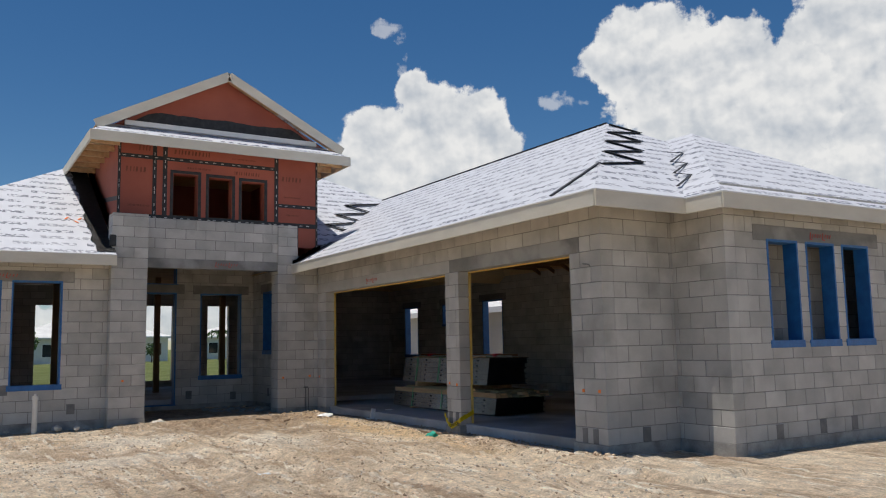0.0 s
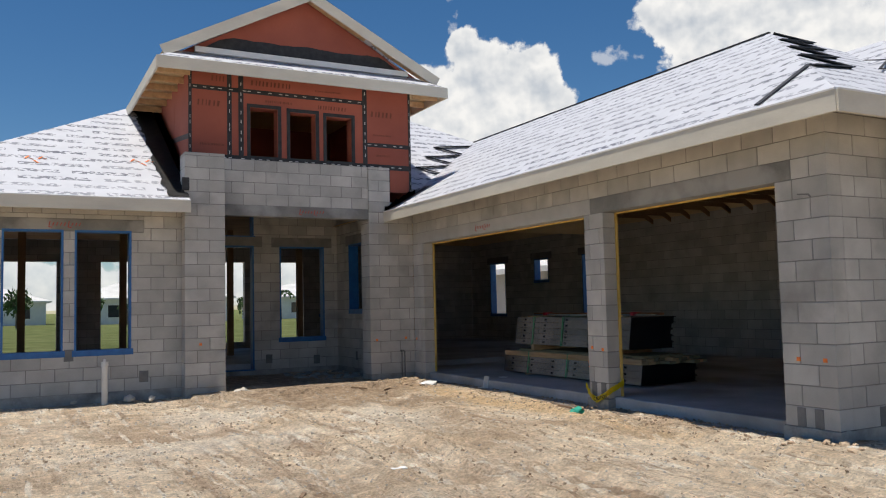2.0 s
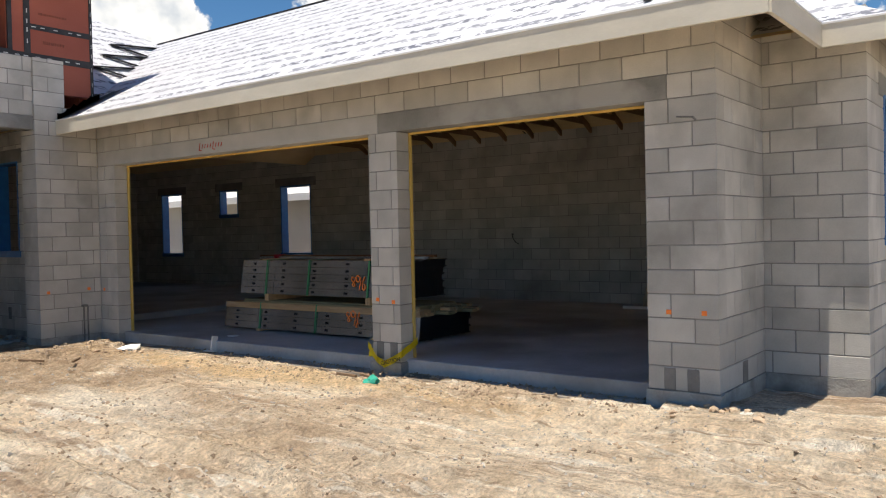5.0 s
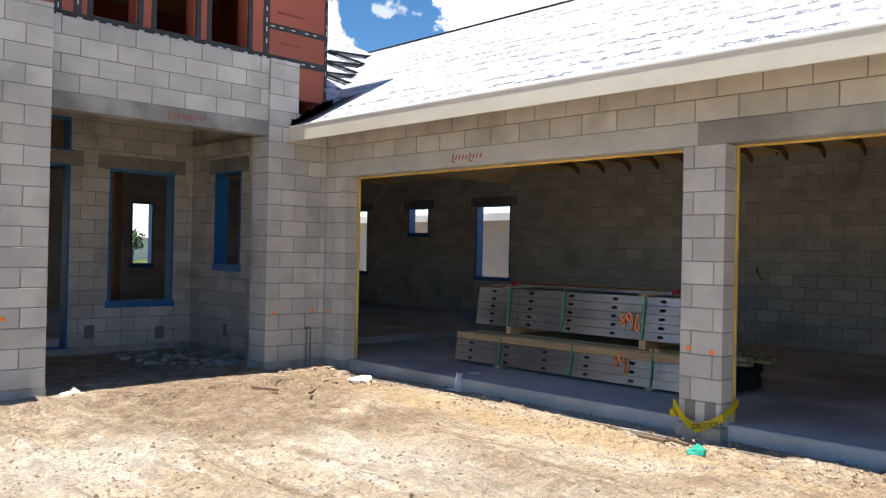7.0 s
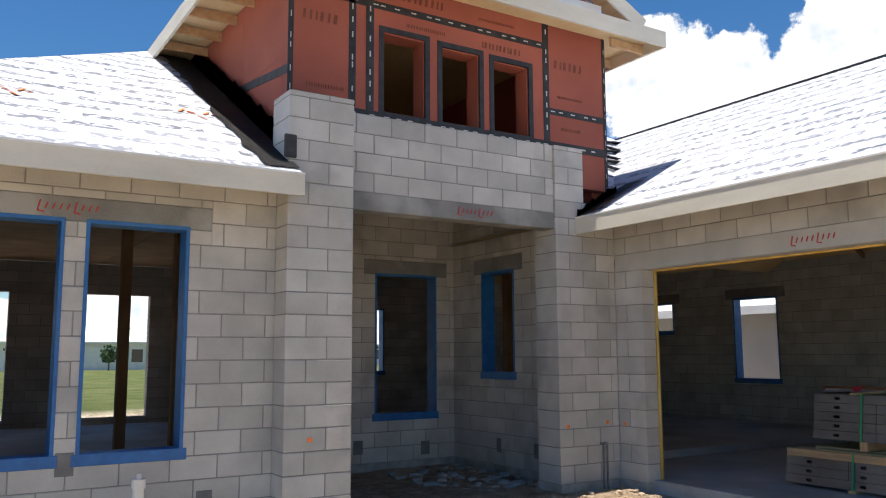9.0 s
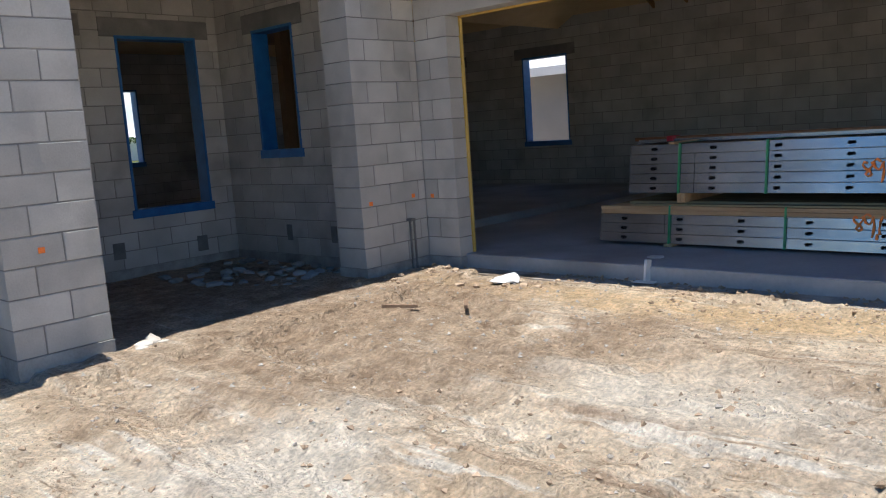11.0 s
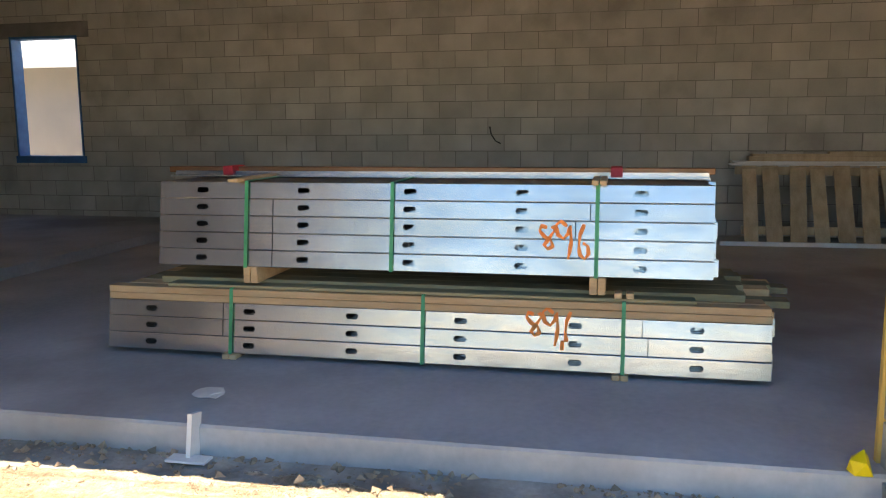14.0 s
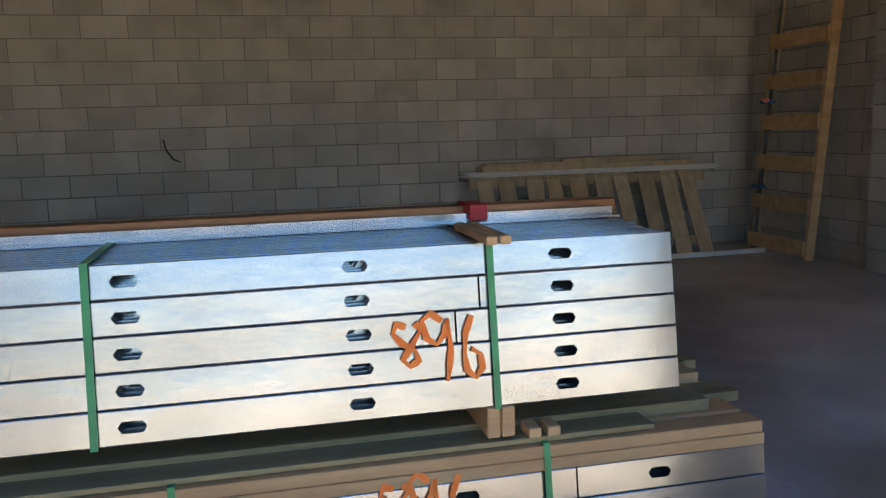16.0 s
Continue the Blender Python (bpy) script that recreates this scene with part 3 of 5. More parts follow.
wall("wall_entry_back", "x", 19.85, 2.86, 6.39, K0, K[19], [EW, EDOOR, ETRAN], lintels=[(3.2, 4.72, 2.72, 2.94), (4.92, 6.27, 2.72, 2.92)], label="grey concrete block entry wall in deep shade")
DW = (18.39, 19.11, 1.35, 2.71)
wall("wall_entry_east", "y", 6.39, 17.4, 20.05, K0, K[19], [DW], lintels=[(18.19, 19.31, 2.71, 2.92)], label="grey concrete block side wall of the entry")
wall("wall_entry_west", "y", 2.66, 17.08, 20.05, K0, K[19], label="grey concrete block side wall of the entry")
wall("pilaster", "x", 8.08, 11.42, 11.87, SLAB_TOP, K[16], label="grey concrete block pilaster on the garage wall", base=None)
REAR = [(-1.2, 1.1, 0.40, 2.80), (2.2, 3.65, 0.40, 2.80), (5.3, 6.15, 0.45, 2.80), (7.25, 7.95, 0.5, 2.80), (8.5, 9.0, 1.2, 2.65)]
wall("wall_rear", "x", 27.0, -1.6, 13.9, K0, K[16], REAR, label="grey concrete block rear house wall", parts=False)
n_win = 0
for axis, at, os in (("x", 7.0, W3), ("y", 13.9, EAST), ("x", 16.94, W2), ("x", 19.85, [EW]), ("y", 6.39, [DW]), ("x", 27.0, [REAR[-1]])):
    for o in os:
        n_win += 1
        blue_lining(f"window_{n_win}", axis, at, o)
blue_lining("door_1", "x", 19.85, EDOOR, sill=False, label="bright blue flashing round the open front doorway")
blue_lining("window_transom", "x", 19.85, ETRAN, sill=False, label="bright blue flashing round the transom opening")

# ---- slabs and ceilings ----
SLABZ = 0.165
bm = boxes(((6.98, 8.08, -0.35), (13.9, 17.88, SLABZ)), bevel=0.012)
solid("floor_garage", bm, SLAB, "smooth bluish grey concrete garage slab", "floor", kind="structure")
solid("floor_house", boxes(((6.59, 17.88, -0.35), (13.9, 27.0, SLABZ + 0.1)), ((-1.4, 20.05, -0.35), (6.585, 27.0, SLABZ + 0.1)), ((-1.4, 17.14, -0.35), (2.66, 20.045, SLABZ + 0.1))), SLAB, "raised bare concrete house slab", "floor", kind="structure")
solid("ceiling_entry", boxes(((2.86, 17.24, 4.0), (6.39, 19.85, 4.05))), PLY, "plywood deck over the entry", "ceiling", kind="structure")
# plain dark deck, added over the house rooms to shut out light
solid("ceiling_house", boxes(((-1.4, 17.15, 3.4), (2.65, 27, 3.44)), ((2.66, 20.06, 3.4), (6.6, 27, 3.44)), ((6.61, 18.0, 3.62), (13.9, 27, 3.66))), TRUSS, "plain dark deck added to keep the unfinished rooms dark", "ceiling", kind="structure")
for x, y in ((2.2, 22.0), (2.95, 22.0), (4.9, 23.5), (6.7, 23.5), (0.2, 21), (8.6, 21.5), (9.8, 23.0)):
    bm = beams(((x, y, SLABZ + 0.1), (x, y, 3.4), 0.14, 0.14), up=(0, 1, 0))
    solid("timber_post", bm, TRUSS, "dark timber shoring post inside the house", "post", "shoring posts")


# ---- roofs ----
SLOPE = 0.567


def roof_face(bm, uvl, pts, up):
    """One slope with laid-out coordinates: u along the eave, v up the slope."""
    f = bm.faces.new([bm.verts.new(p) for p in pts])
    f.normal_update()
    side = Vector(up).cross(f.normal).normalized()
    for l in f.loops:
        l[uvl].uv = (l.vert.co.dot(side), l.vert.co.dot(Vector(up)))


def hip_faces(x0, x1, y0, y1, z, dz=0.0):
    wx, wy = x1 - x0, y1 - y0
    h = min(wx, wy) / 2
    zr = z + h * SLOPE
    if wy > wx:
        r = [(x0 + h, y0 + h, zr), (x0 + h, y1 - h, zr)]
        a, b, c, d = (x0, y0, z), (x1, y0, z), (x1, y1, z), (x0, y1, z)
        fs = [((a, b, r[0]), "s"), ((b, c, r[1], r[0]), "e"), ((c, d, r[1]), "n"), ((d, a, r[0], r[1]), "w")]
    else:
        r = [(x0 + h, y0 + h, zr), (x1 - h, y0 + h, zr)]
        a, b, c, d = (x0, y0, z), (x1, y0, z), (x1, y1, z), (x0, y1, z)
        fs = [((a, b, r[1], r[0]), "s"), ((b, c, r[1]), "e"), ((c, d, r[0], r[1]), "n"), ((d, a, r[0]), "w")]
    ups = {"s": (0, 1, SLOPE), "n": (0, -1, SLOPE), "w": (1, 0, SLOPE), "e": (-1, 0, SLOPE)}
    return [([Vector(p) + Vector((0, 0, dz)) for p in f], Vector(ups[k]).normalized()) for f, k in fs]


def hip_roof(name, x0, x1, y0, y1, z, label, fascias):
    bm = bmesh.new()
    uvl = bm.loops.layers.uv.new("UVMap")
    for pts, up in hip_faces(x0, x1, y0, y1, z):
        roof_face(bm, uvl, pts, up)
    root = tagged(new(name, mesh_of(name, bm, UNDERLAY)), label, "roof", kind="structure")
    bm = bmesh.new()
    uvl = bm.loops.layers.uv.new("UVMap")
    for pts, up in hip_faces(x0, x1, y0, y1, z, -0.03):
        roof_face(bm, uvl, pts[::-1], up)
    part("deck", bm, PLY, root, "bare plywood roof deck underside")
    for a, b in fascias:
        a, b = Vector(a), Vector(b)
        bm = beams((a, b, 0.035, 0.19))
        part("fascia", bm, FASCIA, root, "cream primed fascia board")
        off = Vector((0, 0, 0.102))
        part("drip_edge", beams((a + off, b + off, 0.05, 0.016)), WHITE, root, "thin pale drip edge")
    return root


EZ = 3.10
GE = 6.30
main = hip_roof("roof_garage", GE, 14.25, 7.30, 27.5, 3.20, "white printed underlayment on the garage hip roof",
                [((GE, 7.30, EZ), (GE, 17.12, EZ)), ((GE, 7.30, EZ), (7.85, 7.30, EZ)), ((14.25, 7.3, EZ), (14.25, 27.5, EZ))])
hip_roof("roof_jog", 7.82, 14.45, 6.72, 20.0, 3.20, "white printed underlayment on the lower hip roof",
         [((7.82, 6.72, EZ), (7.82, 7.30, EZ)), ((7.82, 6.72, EZ), (14.45, 6.72, EZ))])
# the house roof leaves the tower free: its eave stops at the entry column
house = bmesh.new()
uvl = house.loops.layers.uv.new("UVMap")
HX0, HX1, HY0, HY1, HZ = -2.2, 14.3, 16.40, 27.6, 3.20
hh = (HY1 - HY0) / 2
zr = HZ + hh * SLOPE


def south_z(y):
    return HZ + (y - HY0) * SLOPE


us, uw, un = Vector((0, 1, SLOPE)).normalized(), Vector((1, 0, SLOPE)).normalized(), Vector((0, -1, SLOPE)).normalized()
for pts, up in (([(HX0, HY0, HZ), (2.60, HY0, HZ), (2.60, HY0 + 4.8, south_z(HY0 + 4.8))], us),
                ([(2.60, 21.2, south_z(21.2)), (6.95, 21.2, south_z(21.2)), (6.95, HY0 + hh, zr), (HX0 + hh, HY0 + hh, zr)], us),
                ([(6.95, 17.3, south_z(17.3)), (HX1 - 0.9, 17.3, south_z(17.3)), (HX1 - hh, HY0 + hh, zr), (6.95, HY0 + hh, zr)], us),
                ([(HX0, HY1, HZ), (HX0, HY0, HZ), (HX0 + hh, HY0 + hh, zr)], uw),
                ([(HX1, HY1, HZ), (HX0, HY1, HZ), (HX0 + hh, HY0 + hh, zr), (HX1 - hh, HY0 + hh, zr)], un)):
    roof_face(house, uvl, pts, up)
hr = solid("roof_house", house, UNDERLAY, "white printed underlayment on the house hip roof", "roof", kind="structure")
part("fascia", beams(((HX0, HY0, EZ), (2.60, HY0, EZ), 0.035, 0.19)), FASCIA, hr, "cream primed fascia board")
part("drip_edge", beams(((HX0, HY0, EZ + 0.102), (2.60, HY0, EZ + 0.102), 0.05, 0.016)), WHITE, hr, "thin pale drip edge")
part("fascia", beams(((2.585, HY0 + 0.02, EZ), (2.585, 16.655, EZ + 0.06), 0.03, 0.19)), FASCIA, hr, "cream primed fascia return")
part("fascia", beams(((HX0, HY0, EZ), (HX0, HY1, EZ), 0.035, 0.19)), FASCIA, hr, "cream primed fascia board")
part("soffit_ledger", boxes(((-1.6, HY0 + 0.02, 3.17), (2.56, 16.93, 3.19))), PLY, hr, "bare plywood eave underside")


def on_south(x, y, lift):
    return Vector((x, y, south_z(y) + lift))


def strip(name, pts, parent, label, lift=0.012, mat=None):
    """A ragged band of membrane: quads between two rows of points."""
    bm = bmesh.new()
    rows = [(bm.verts.new(a), bm.verts.new(b)) for a, b in pts]
    for (a, b), (c, d) in zip(rows, rows[1:]):
        bm.faces.new((a, b, d, c))
    bmesh.ops.solidify(bm, geom=bm.faces[:], thickness=-lift)
    return part(name, bm, mat or BLACK, parent, label)


# black self-sealing membrane where the house roof meets the tower, with a torn edge
rnd = random.Random(4)
pts = []
for i in range(40):
    y = 16.50 + i * 0.115
    pts.append((on_south(2.60, y, 0.02), on_south(2.24 + rnd.uniform(-0.035, 0.035) + 0.05 * (i < 4), y, 0.02)))
strip("membrane", pts, hr, "torn black self-sealing membrane")
pts = []
for i in range(36):
    y = 17.05 + i * 0.11
    pts.append((Vector((2.64, y, south_z(y) - 0.05)), Vector((2.64, y, south_z(y) + 0.24 + rnd.uniform(-0.05, 0.05)))))
strip("membrane", pts, hr, "torn black self-sealing membrane")
for x, y, w in ((0.33, 17.74, 0.34), (2.02, 17.87, 0.42)):
    bm = bmesh.new()
    for i in range(5):
        a = on_south(x + (i - 2) * w / 5, y + 0.05 * math.sin(i * 2.2), 0.012)
        beam(bm, a, a + Vector((w / 6, 0.12 * math.cos(i * 1.9), 0.068 * math.cos(i * 1.9))), 0.035, 0.003)
    part("paint_mark", bm, ORANGE, hr, "orange spray marks on the underlayment")
# the same on the garage slope beside the tower's other corner


def west_z(x):
    return 3.20 + (x - GE) * SLOPE


pts = [(Vector((GE + 0.03 + i * 0.06, 17.10 + 0.02 * rnd.random(), west_z(GE + 0.03 + i * 0.06) + 0.012)),
        Vector((GE + 0.03 + i * 0.06, 16.82 + 0.05 * rnd.random(), west_z(GE + 0.03 + i * 0.06) + 0.012))) for i in range(16)]
strip("membrane", pts, main, "torn black self-sealing membrane")
pts = [(Vector((6.30 + i * 0.05, 16.985, 3.12 + i * 0.028)), Vector((6.30 + i * 0.05, 16.985, 3.30 + i * 0.028 + rnd.uniform(-0.03, 0.03)))) for i in range(14)]
strip("membrane", pts, main, "torn black self-sealing membrane")
pts = [(Vector((6.32 + i * 0.06, 16.80, west_z(6.32 + i * 0.06) + 0.02)), Vector((6.32 + i * 0.06, 16.74, west_z(6.32 + i * 0.06) + 0.02))) for i in range(16)]
strip("flashing", pts, main, "rust orange metal flashing edge", mat=COPPER)
# zigzag of black tape where underlayment sheets lap over the hips


def zigzag(parent, a, b, side_a, side_b, n, width, drop=0.0):
    """Tongues of dark lap edges along a hip from a to b, each running out to both slopes."""
    a, b = Vector(a), Vector(b)
    bm = bmesh.new()
    last = None
    for i in range(n * 2 + 1):
        p = a.lerp(b, i / (n * 2)) + (Vector(side_a) if i % 2 else Vector(side_b)) + Vector((0, 0, 0.02))
        if last is not None:
            beam(bm, last, p, width, 0.012)
        last = p
    part("lap_tape", bm, BLACK, parent, "zigzag dark edge of lapped underlayment")


apex = Vector((GE + 3.975, 7.30 + 3.975, 3.20 + 3.975 * SLOPE))
corner = Vector((GE, 7.30, 3.20))
zigzag(main, corner.lerp(apex, 0.28), corner.lerp(apex, 0.97), (0.85, 0.0, 0.0), (0.06, 0.0, 0.0), 4, 0.085)
bm = beams((corner.lerp(apex, 0.28) + Vector((0, 0, 0.02)), Vector((6.42, 8.25, west_z(6.42) + 0.02)), 0.06, 0.012))
part("lap_tape", bm, BLACK, main, "dark edge of lapped underlayment")
# black strip stands in for the shadow line along the ridge lap
part("ridge_shadow_lap", beams((apex + Vector((0, 0, 0.012)), apex + Vector((0, 10.5, 0.012)), 0.05, 0.02)), BLACK, main, "black strip for the shadow line of the ridge lap")
apex2 = Vector((7.82 + 3.315, 6.72 + 3.315, 3.20 + 3.315 * SLOPE))
zigzag(main, Vector((7.82, 7.3, 3.22)).lerp(Vector((9.9, 9.38, 4.4)), 0.15), Vector((9.95, 9.43, 4.44)), (0.28, 0.05, 0.13), (0.02, 0.10, 0.05), 3, 0.035)
va, vb = Vector((8.3, 18.0, south_z(18.0))), Vector((10.0, 20.0, south_z(20.0)))
zigzag(hr, va, vb, (-0.9, 0.05, 0.05), (0.0, 0.0, 0.02), 3, 0.12)

# ---- tower over the entry ----
TX0, TX1, TY0, TY1, TZ0, TZ1 = 2.70, 6.93, 17.12, 21.3, 4.055, 5.62
TW = [(3.77, 4.28, 4.14, 5.02), (4.50, 5.00, 4.14, 5.00), (5.20, 5.71, 4.14, 4.98)]
tower = thing("tower", "red sheathed entry tower with black taped seams and three openings", "tower", kind="structure", at=(TX0, TY0, TZ0))
back = Matrix.Translation(-Vector((TX0, TY0, TZ0)))


def tpart(name, bm, mat, label="", parent=None):
    bm.transform(back)
    return part(name, bm, mat, parent or tower, label)


# sheathing panels of the front, butted at the taped seams
cols = [(TX0, 3.40), (3.40, 3.60), (3.60, 5.98), (5.98, TX1)]
for a, b in cols:
    if a == 3.60:
        segs = [(3.60, 3.77, 4.055, 5.02), (4.28, 4.50, 4.055, 5.02), (5.00, 5.20, 4.055, 5.02), (5.71, 5.98, 4.055, 5.02),
                (3.77, 4.28, 4.055, 4.14), (4.50, 5.00, 4.055, 4.14), (5.20, 5.71, 4.055, 4.14), (3.60, 5.98, 5.02, 5.30), (3.60, 5.98, 5.303, TZ1)]
    elif a == 5.98:
        segs = [(a, b, 4.055, 4.50), (a, b, 4.503, TZ1), (6.44, b, 3.60, 4.05)]
    else:
        segs = [(a, b, 4.055, 5.30), (a, b, 5.303, TZ1)]
    for p, q, r, s in segs:
        tpart("sheathing_panel", boxes(((p + 0.001, TY0, r), (q - 0.001, TY0 + 0.14, s))), RED)
for x in (TX0, TX1 - 0.14):
    for a, b in ((TY0 + 0.142, 18.5), (18.503, 19.9), (19.903, TY1)):
        tpart("sheathing_panel", boxes(((x, a, 3.5), (x + 0.14, b, 4.60))), RED)
        tpart("sheathing_panel", boxes(((x, a, 4.603), (x + 0.14, b, TZ1))), RED)
tpart("back_wall", boxes(((TX0, TY1, 3.5), (TX1, TY1 + 0.14, TZ1))), RED)
tpart("floor_deck", boxes(((TX0 + 0.15, TY0 + 0.15, 4.06), (TX1 - 0.15, TY1, 4.09))), PLY)
f = TY0 - 0.006
tapes = [((TX0 - 0.01, f, 4.03), (TX1, TY0, 4.13)), ((TX0, f, 5.26), (5.98, TY0, 5.34)), ((3.36, f, 4.13), (3.44, TY0, TZ1)), ((3.56, f - 0.001, 4.0), (3.65, TY0, TZ1)),
         ((5.93, f - 0.001, 4.0), (6.02, TY0, TZ1)), ((5.98, f, 4.46), (TX1, TY0, 4.54)), ((TX0 - 0.006, f - 0.002, 4.05), (TX0 + 0.05, TY0, TZ1)),
         ((TX1 - 0.04, f - 0.002, 3.6), (TX1 + 0.006, TY0, TZ1)), ((6.42, f, 3.6), (6.48, TY0, 4.04))]
for p, q in tapes:
    t = tpart("seam_tape", boxes((p, q)), BLACK, "black seam tape with pale print")
    w, h = q[0] - p[0], q[2] - p[2]
    bm, r2 = bmesh.new(), random.Random(int(p[0] * 100 + p[2] * 10))
    for i in range(int(max(w, h) / 0.17)):
        c = 0.08 + i * 0.17 + r2.uniform(-0.05, 0.05)
        if w > h:
            box(bm, (p[0] + c - 0.04, f - 0.006, p[2] + h * 0.42), (p[0] + c + 0.02, f, p[2] + h * 0.58))
        else:
            box(bm, (p[0] + w * 0.42, f - 0.006, p[2] + c - 0.04), (p[0] + w * 0.58, f, p[2] + c + 0.02))
    if bm.verts:
        tpart("tape_print", bm, PALE, "pale print marks", None)
    else:
        bm.free()
for a, b, za, zb in TW:
    fr = tpart("window_opening", boxes(((a - 0.06, f - 0.003, za - 0.06), (a, TY0 + 0.02, zb + 0.06)), ((b, f - 0.003, za - 0.06), (b + 0.06, TY0 + 0.02, zb + 0.06)),
                                   ((a, f - 0.003, zb), (b, TY0 + 0.02, zb + 0.06)), ((a, f - 0.003, za - 0.06), (b, TY0 + 0.02, za))), BLACK, "black taped edges of a tower opening")
    tpart("reveal", boxes(((b - 0.012, TY0 + 0.02, za), (b + 0.01, TY0 + 0.24, zb)), ((a - 0.01, TY0 + 0.02, za), (a + 0.012, TY0 + 0.24, zb)), ((a, TY0 + 0.02, zb - 0.012), (b, TY0 + 0.24, zb + 0.01))), RED, "red sheathed reveal")
# brand lettering on the sheathing shows as plain dark bars
for x, z, w, h in ((2.86, 4.98, 0.34, 0.10), (3.10, 5.43, 0.25, 0.10), (3.80, 5.42, 0.75, 0.09), (5.05, 5.10, 0.55, 0.07), (6.12, 5.05, 0.4, 0.10), (2.9, 4.28, 0.42, 0.04), (4.05, 5.13, 0.5, 0.04), (6.15, 4.68, 0.4, 0.03), (5.0, 5.42, 0.5, 0.03), (6.2, 4.28, 0.3, 0.04)):
    bm, r2 = bmesh.new(), random.Random(int(x * 100))
    c = x
    while c < x + w:
        d = r2.uniform(0.25, 0.7) * h
        beam(bm, (c, f + 0.003, z), (c + d * 0.2, f + 0.003, z + h), d * 0.6, 0.004, up=(0, 1, 0))
        c += d + h * 0.25
    tpart("print", bm, PRINT, "dark printed lettering")
tpart("seam_tape", beams(((TX0 - 0.004, TY0, 4.42), (TX0 - 0.004, TY0 + 1.6, 4.62), 0.006, 0.09)), BLACK)
tpart("corner_membrane", boxes(((2.50, 16.63, 3.40), (2.62, 16.66, 3.62)), bevel=0.01), BLACK, "loose black membrane flap")

# tower roof: eave box, skirt, and gable over it
EX0, EX1, EY0, EY1, ETOP, AX, AZ = 2.11, 7.51, 16.62, 22.6, 5.63, 4.86, 7.27
GY = 17.22
roof = thing("tower_roof", "white underlayment gable roof with cream fascia over the tower", "roof", kind="structure", at=(AX, GY, ETOP))
back2 = Matrix.Translation(-Vector((AX, GY, ETOP)))


def rpart(name, bm, mat, label=""):
    bm.transform(back2)
    return part(name, bm, mat, roof, label)


sk = 0.30
bm = bmesh.new()
uvl = bm.loops.layers.uv.new("UVMap")
roof_face(bm, uvl, [(EX0, EY0, ETOP), (EX1, EY0, ETOP), (EX1 - 0.42, GY, ETOP + sk), (EX0 + 0.42, GY, ETOP + sk)], Vector((0, 1, 0.5)).normalized())
roof_face(bm, uvl, [(EX0, EY1, ETOP), (EX0, EY0, ETOP), (EX0 + 0.42, GY - 0.02, ETOP + 0.25), (AX, GY - 0.25, AZ), (AX, EY1, AZ)], Vector((1, 0, 0.6)).normalized())
roof_face(bm, uvl, [(EX1, EY0, ETOP), (EX1, EY1, ETOP), (AX, EY1, AZ), (AX, GY - 0.25, AZ), (EX1 - 0.42, GY - 0.02, ETOP + 0.25)], Vector((-1, 0, 0.6)).normalized())
rpart("underlayment", bm, UNDERLAY, "white printed underlayment")
rpart("deck", boxes(((EX0 + 0.02, EY0 + 0.02, ETOP - 0.05), (EX1 - 0.02, EY1, ETOP - 0.02))), PLY, "bare plywood soffit")
for a, b in (((EX0, EY0, 5.53), (EX1, EY0, 5.53)), ((EX0, EY0, 5.53), (EX0, EY1, 5.53)), ((EX1, EY0, 5.53), (EX1, EY1, 5.53))):
    rpart("fascia", beams((a, b, 0.035, 0.20)), FASCIA, "cream primed fascia board")
for i in range(8):
    y = EY0 + 0.35 + i * 0.6
    rpart("rafter_tail", boxes(((EX0 + 0.03, y, 5.45), (TX0, y + 0.04, 5.56))), PINE, "bare rafter tail")
    rpart("rafter_tail", boxes(((TX1, y, 5.45), (EX1 - 0.03, y + 0.04, 5.56))), PINE, "bare rafter tail")
for sx in (-1, 1):
    low = Vector((AX + sx * 2.62, GY - 0.27, ETOP + 0.19))
    top = Vector((AX, GY - 0.27, AZ - 0.09))
    rpart("rake_board", beams((low, top, 0.035, 0.19)), FASCIA, "cream primed rake board")
    rpart("rake_soffit", beams((low + Vector((0, 0.15, -0.02)), top + Vector((0, 0.15, -0.02)), 0.26, 0.02)), PINE, "bare board under the rake")
bm = bmesh.new()
tri = [(AX - 2.3, GY, ETOP + 0.28), (AX + 2.3, GY, ETOP + 0.28), (AX, GY, AZ - 0.12)]
ga, gb = [bm.verts.new(p) for p in tri], [bm.verts.new(Vector(p) + Vector((0, 0.05, 0))) for p in tri]
bm.faces.new(ga)
bm.faces.new(gb[::-1])
for i in range(3):
    bm.faces.new((ga[i], gb[i], gb[(i + 1) % 3], ga[(i + 1) % 3]))
rpart("gable_sheathing", bm, RED, "red sheathed gable")
pts = []
bm = bmesh.new()
r2 = random.Random(2)
last = None
for i in range(31):
    x = AX - 1.85 + i * 3.7 / 30
    hgt = min(0.27 + r2.uniform(-0.02, 0.02), max(0.02, (1.95 - abs(x - AX)) * 0.62))
    v = (bm.verts.new((x, GY - 0.012, ETOP + 0.30)), bm.verts.new((x, GY - 0.012, ETOP + 0.36 + hgt)))
    if last:
        bm.faces.new((last[0], v[0], v[1], last[1]))
    last = v
rpart("gable_membrane", bm, BLACK, "ragged black membrane band")
rpart("gable_flashing", beams(((AX - 2.05, GY - 0.06, ETOP + 0.34), (AX + 2.05, GY - 0.06, ETOP + 0.34), 0.09, 0.10)), WHITE, "pale metal flashing")

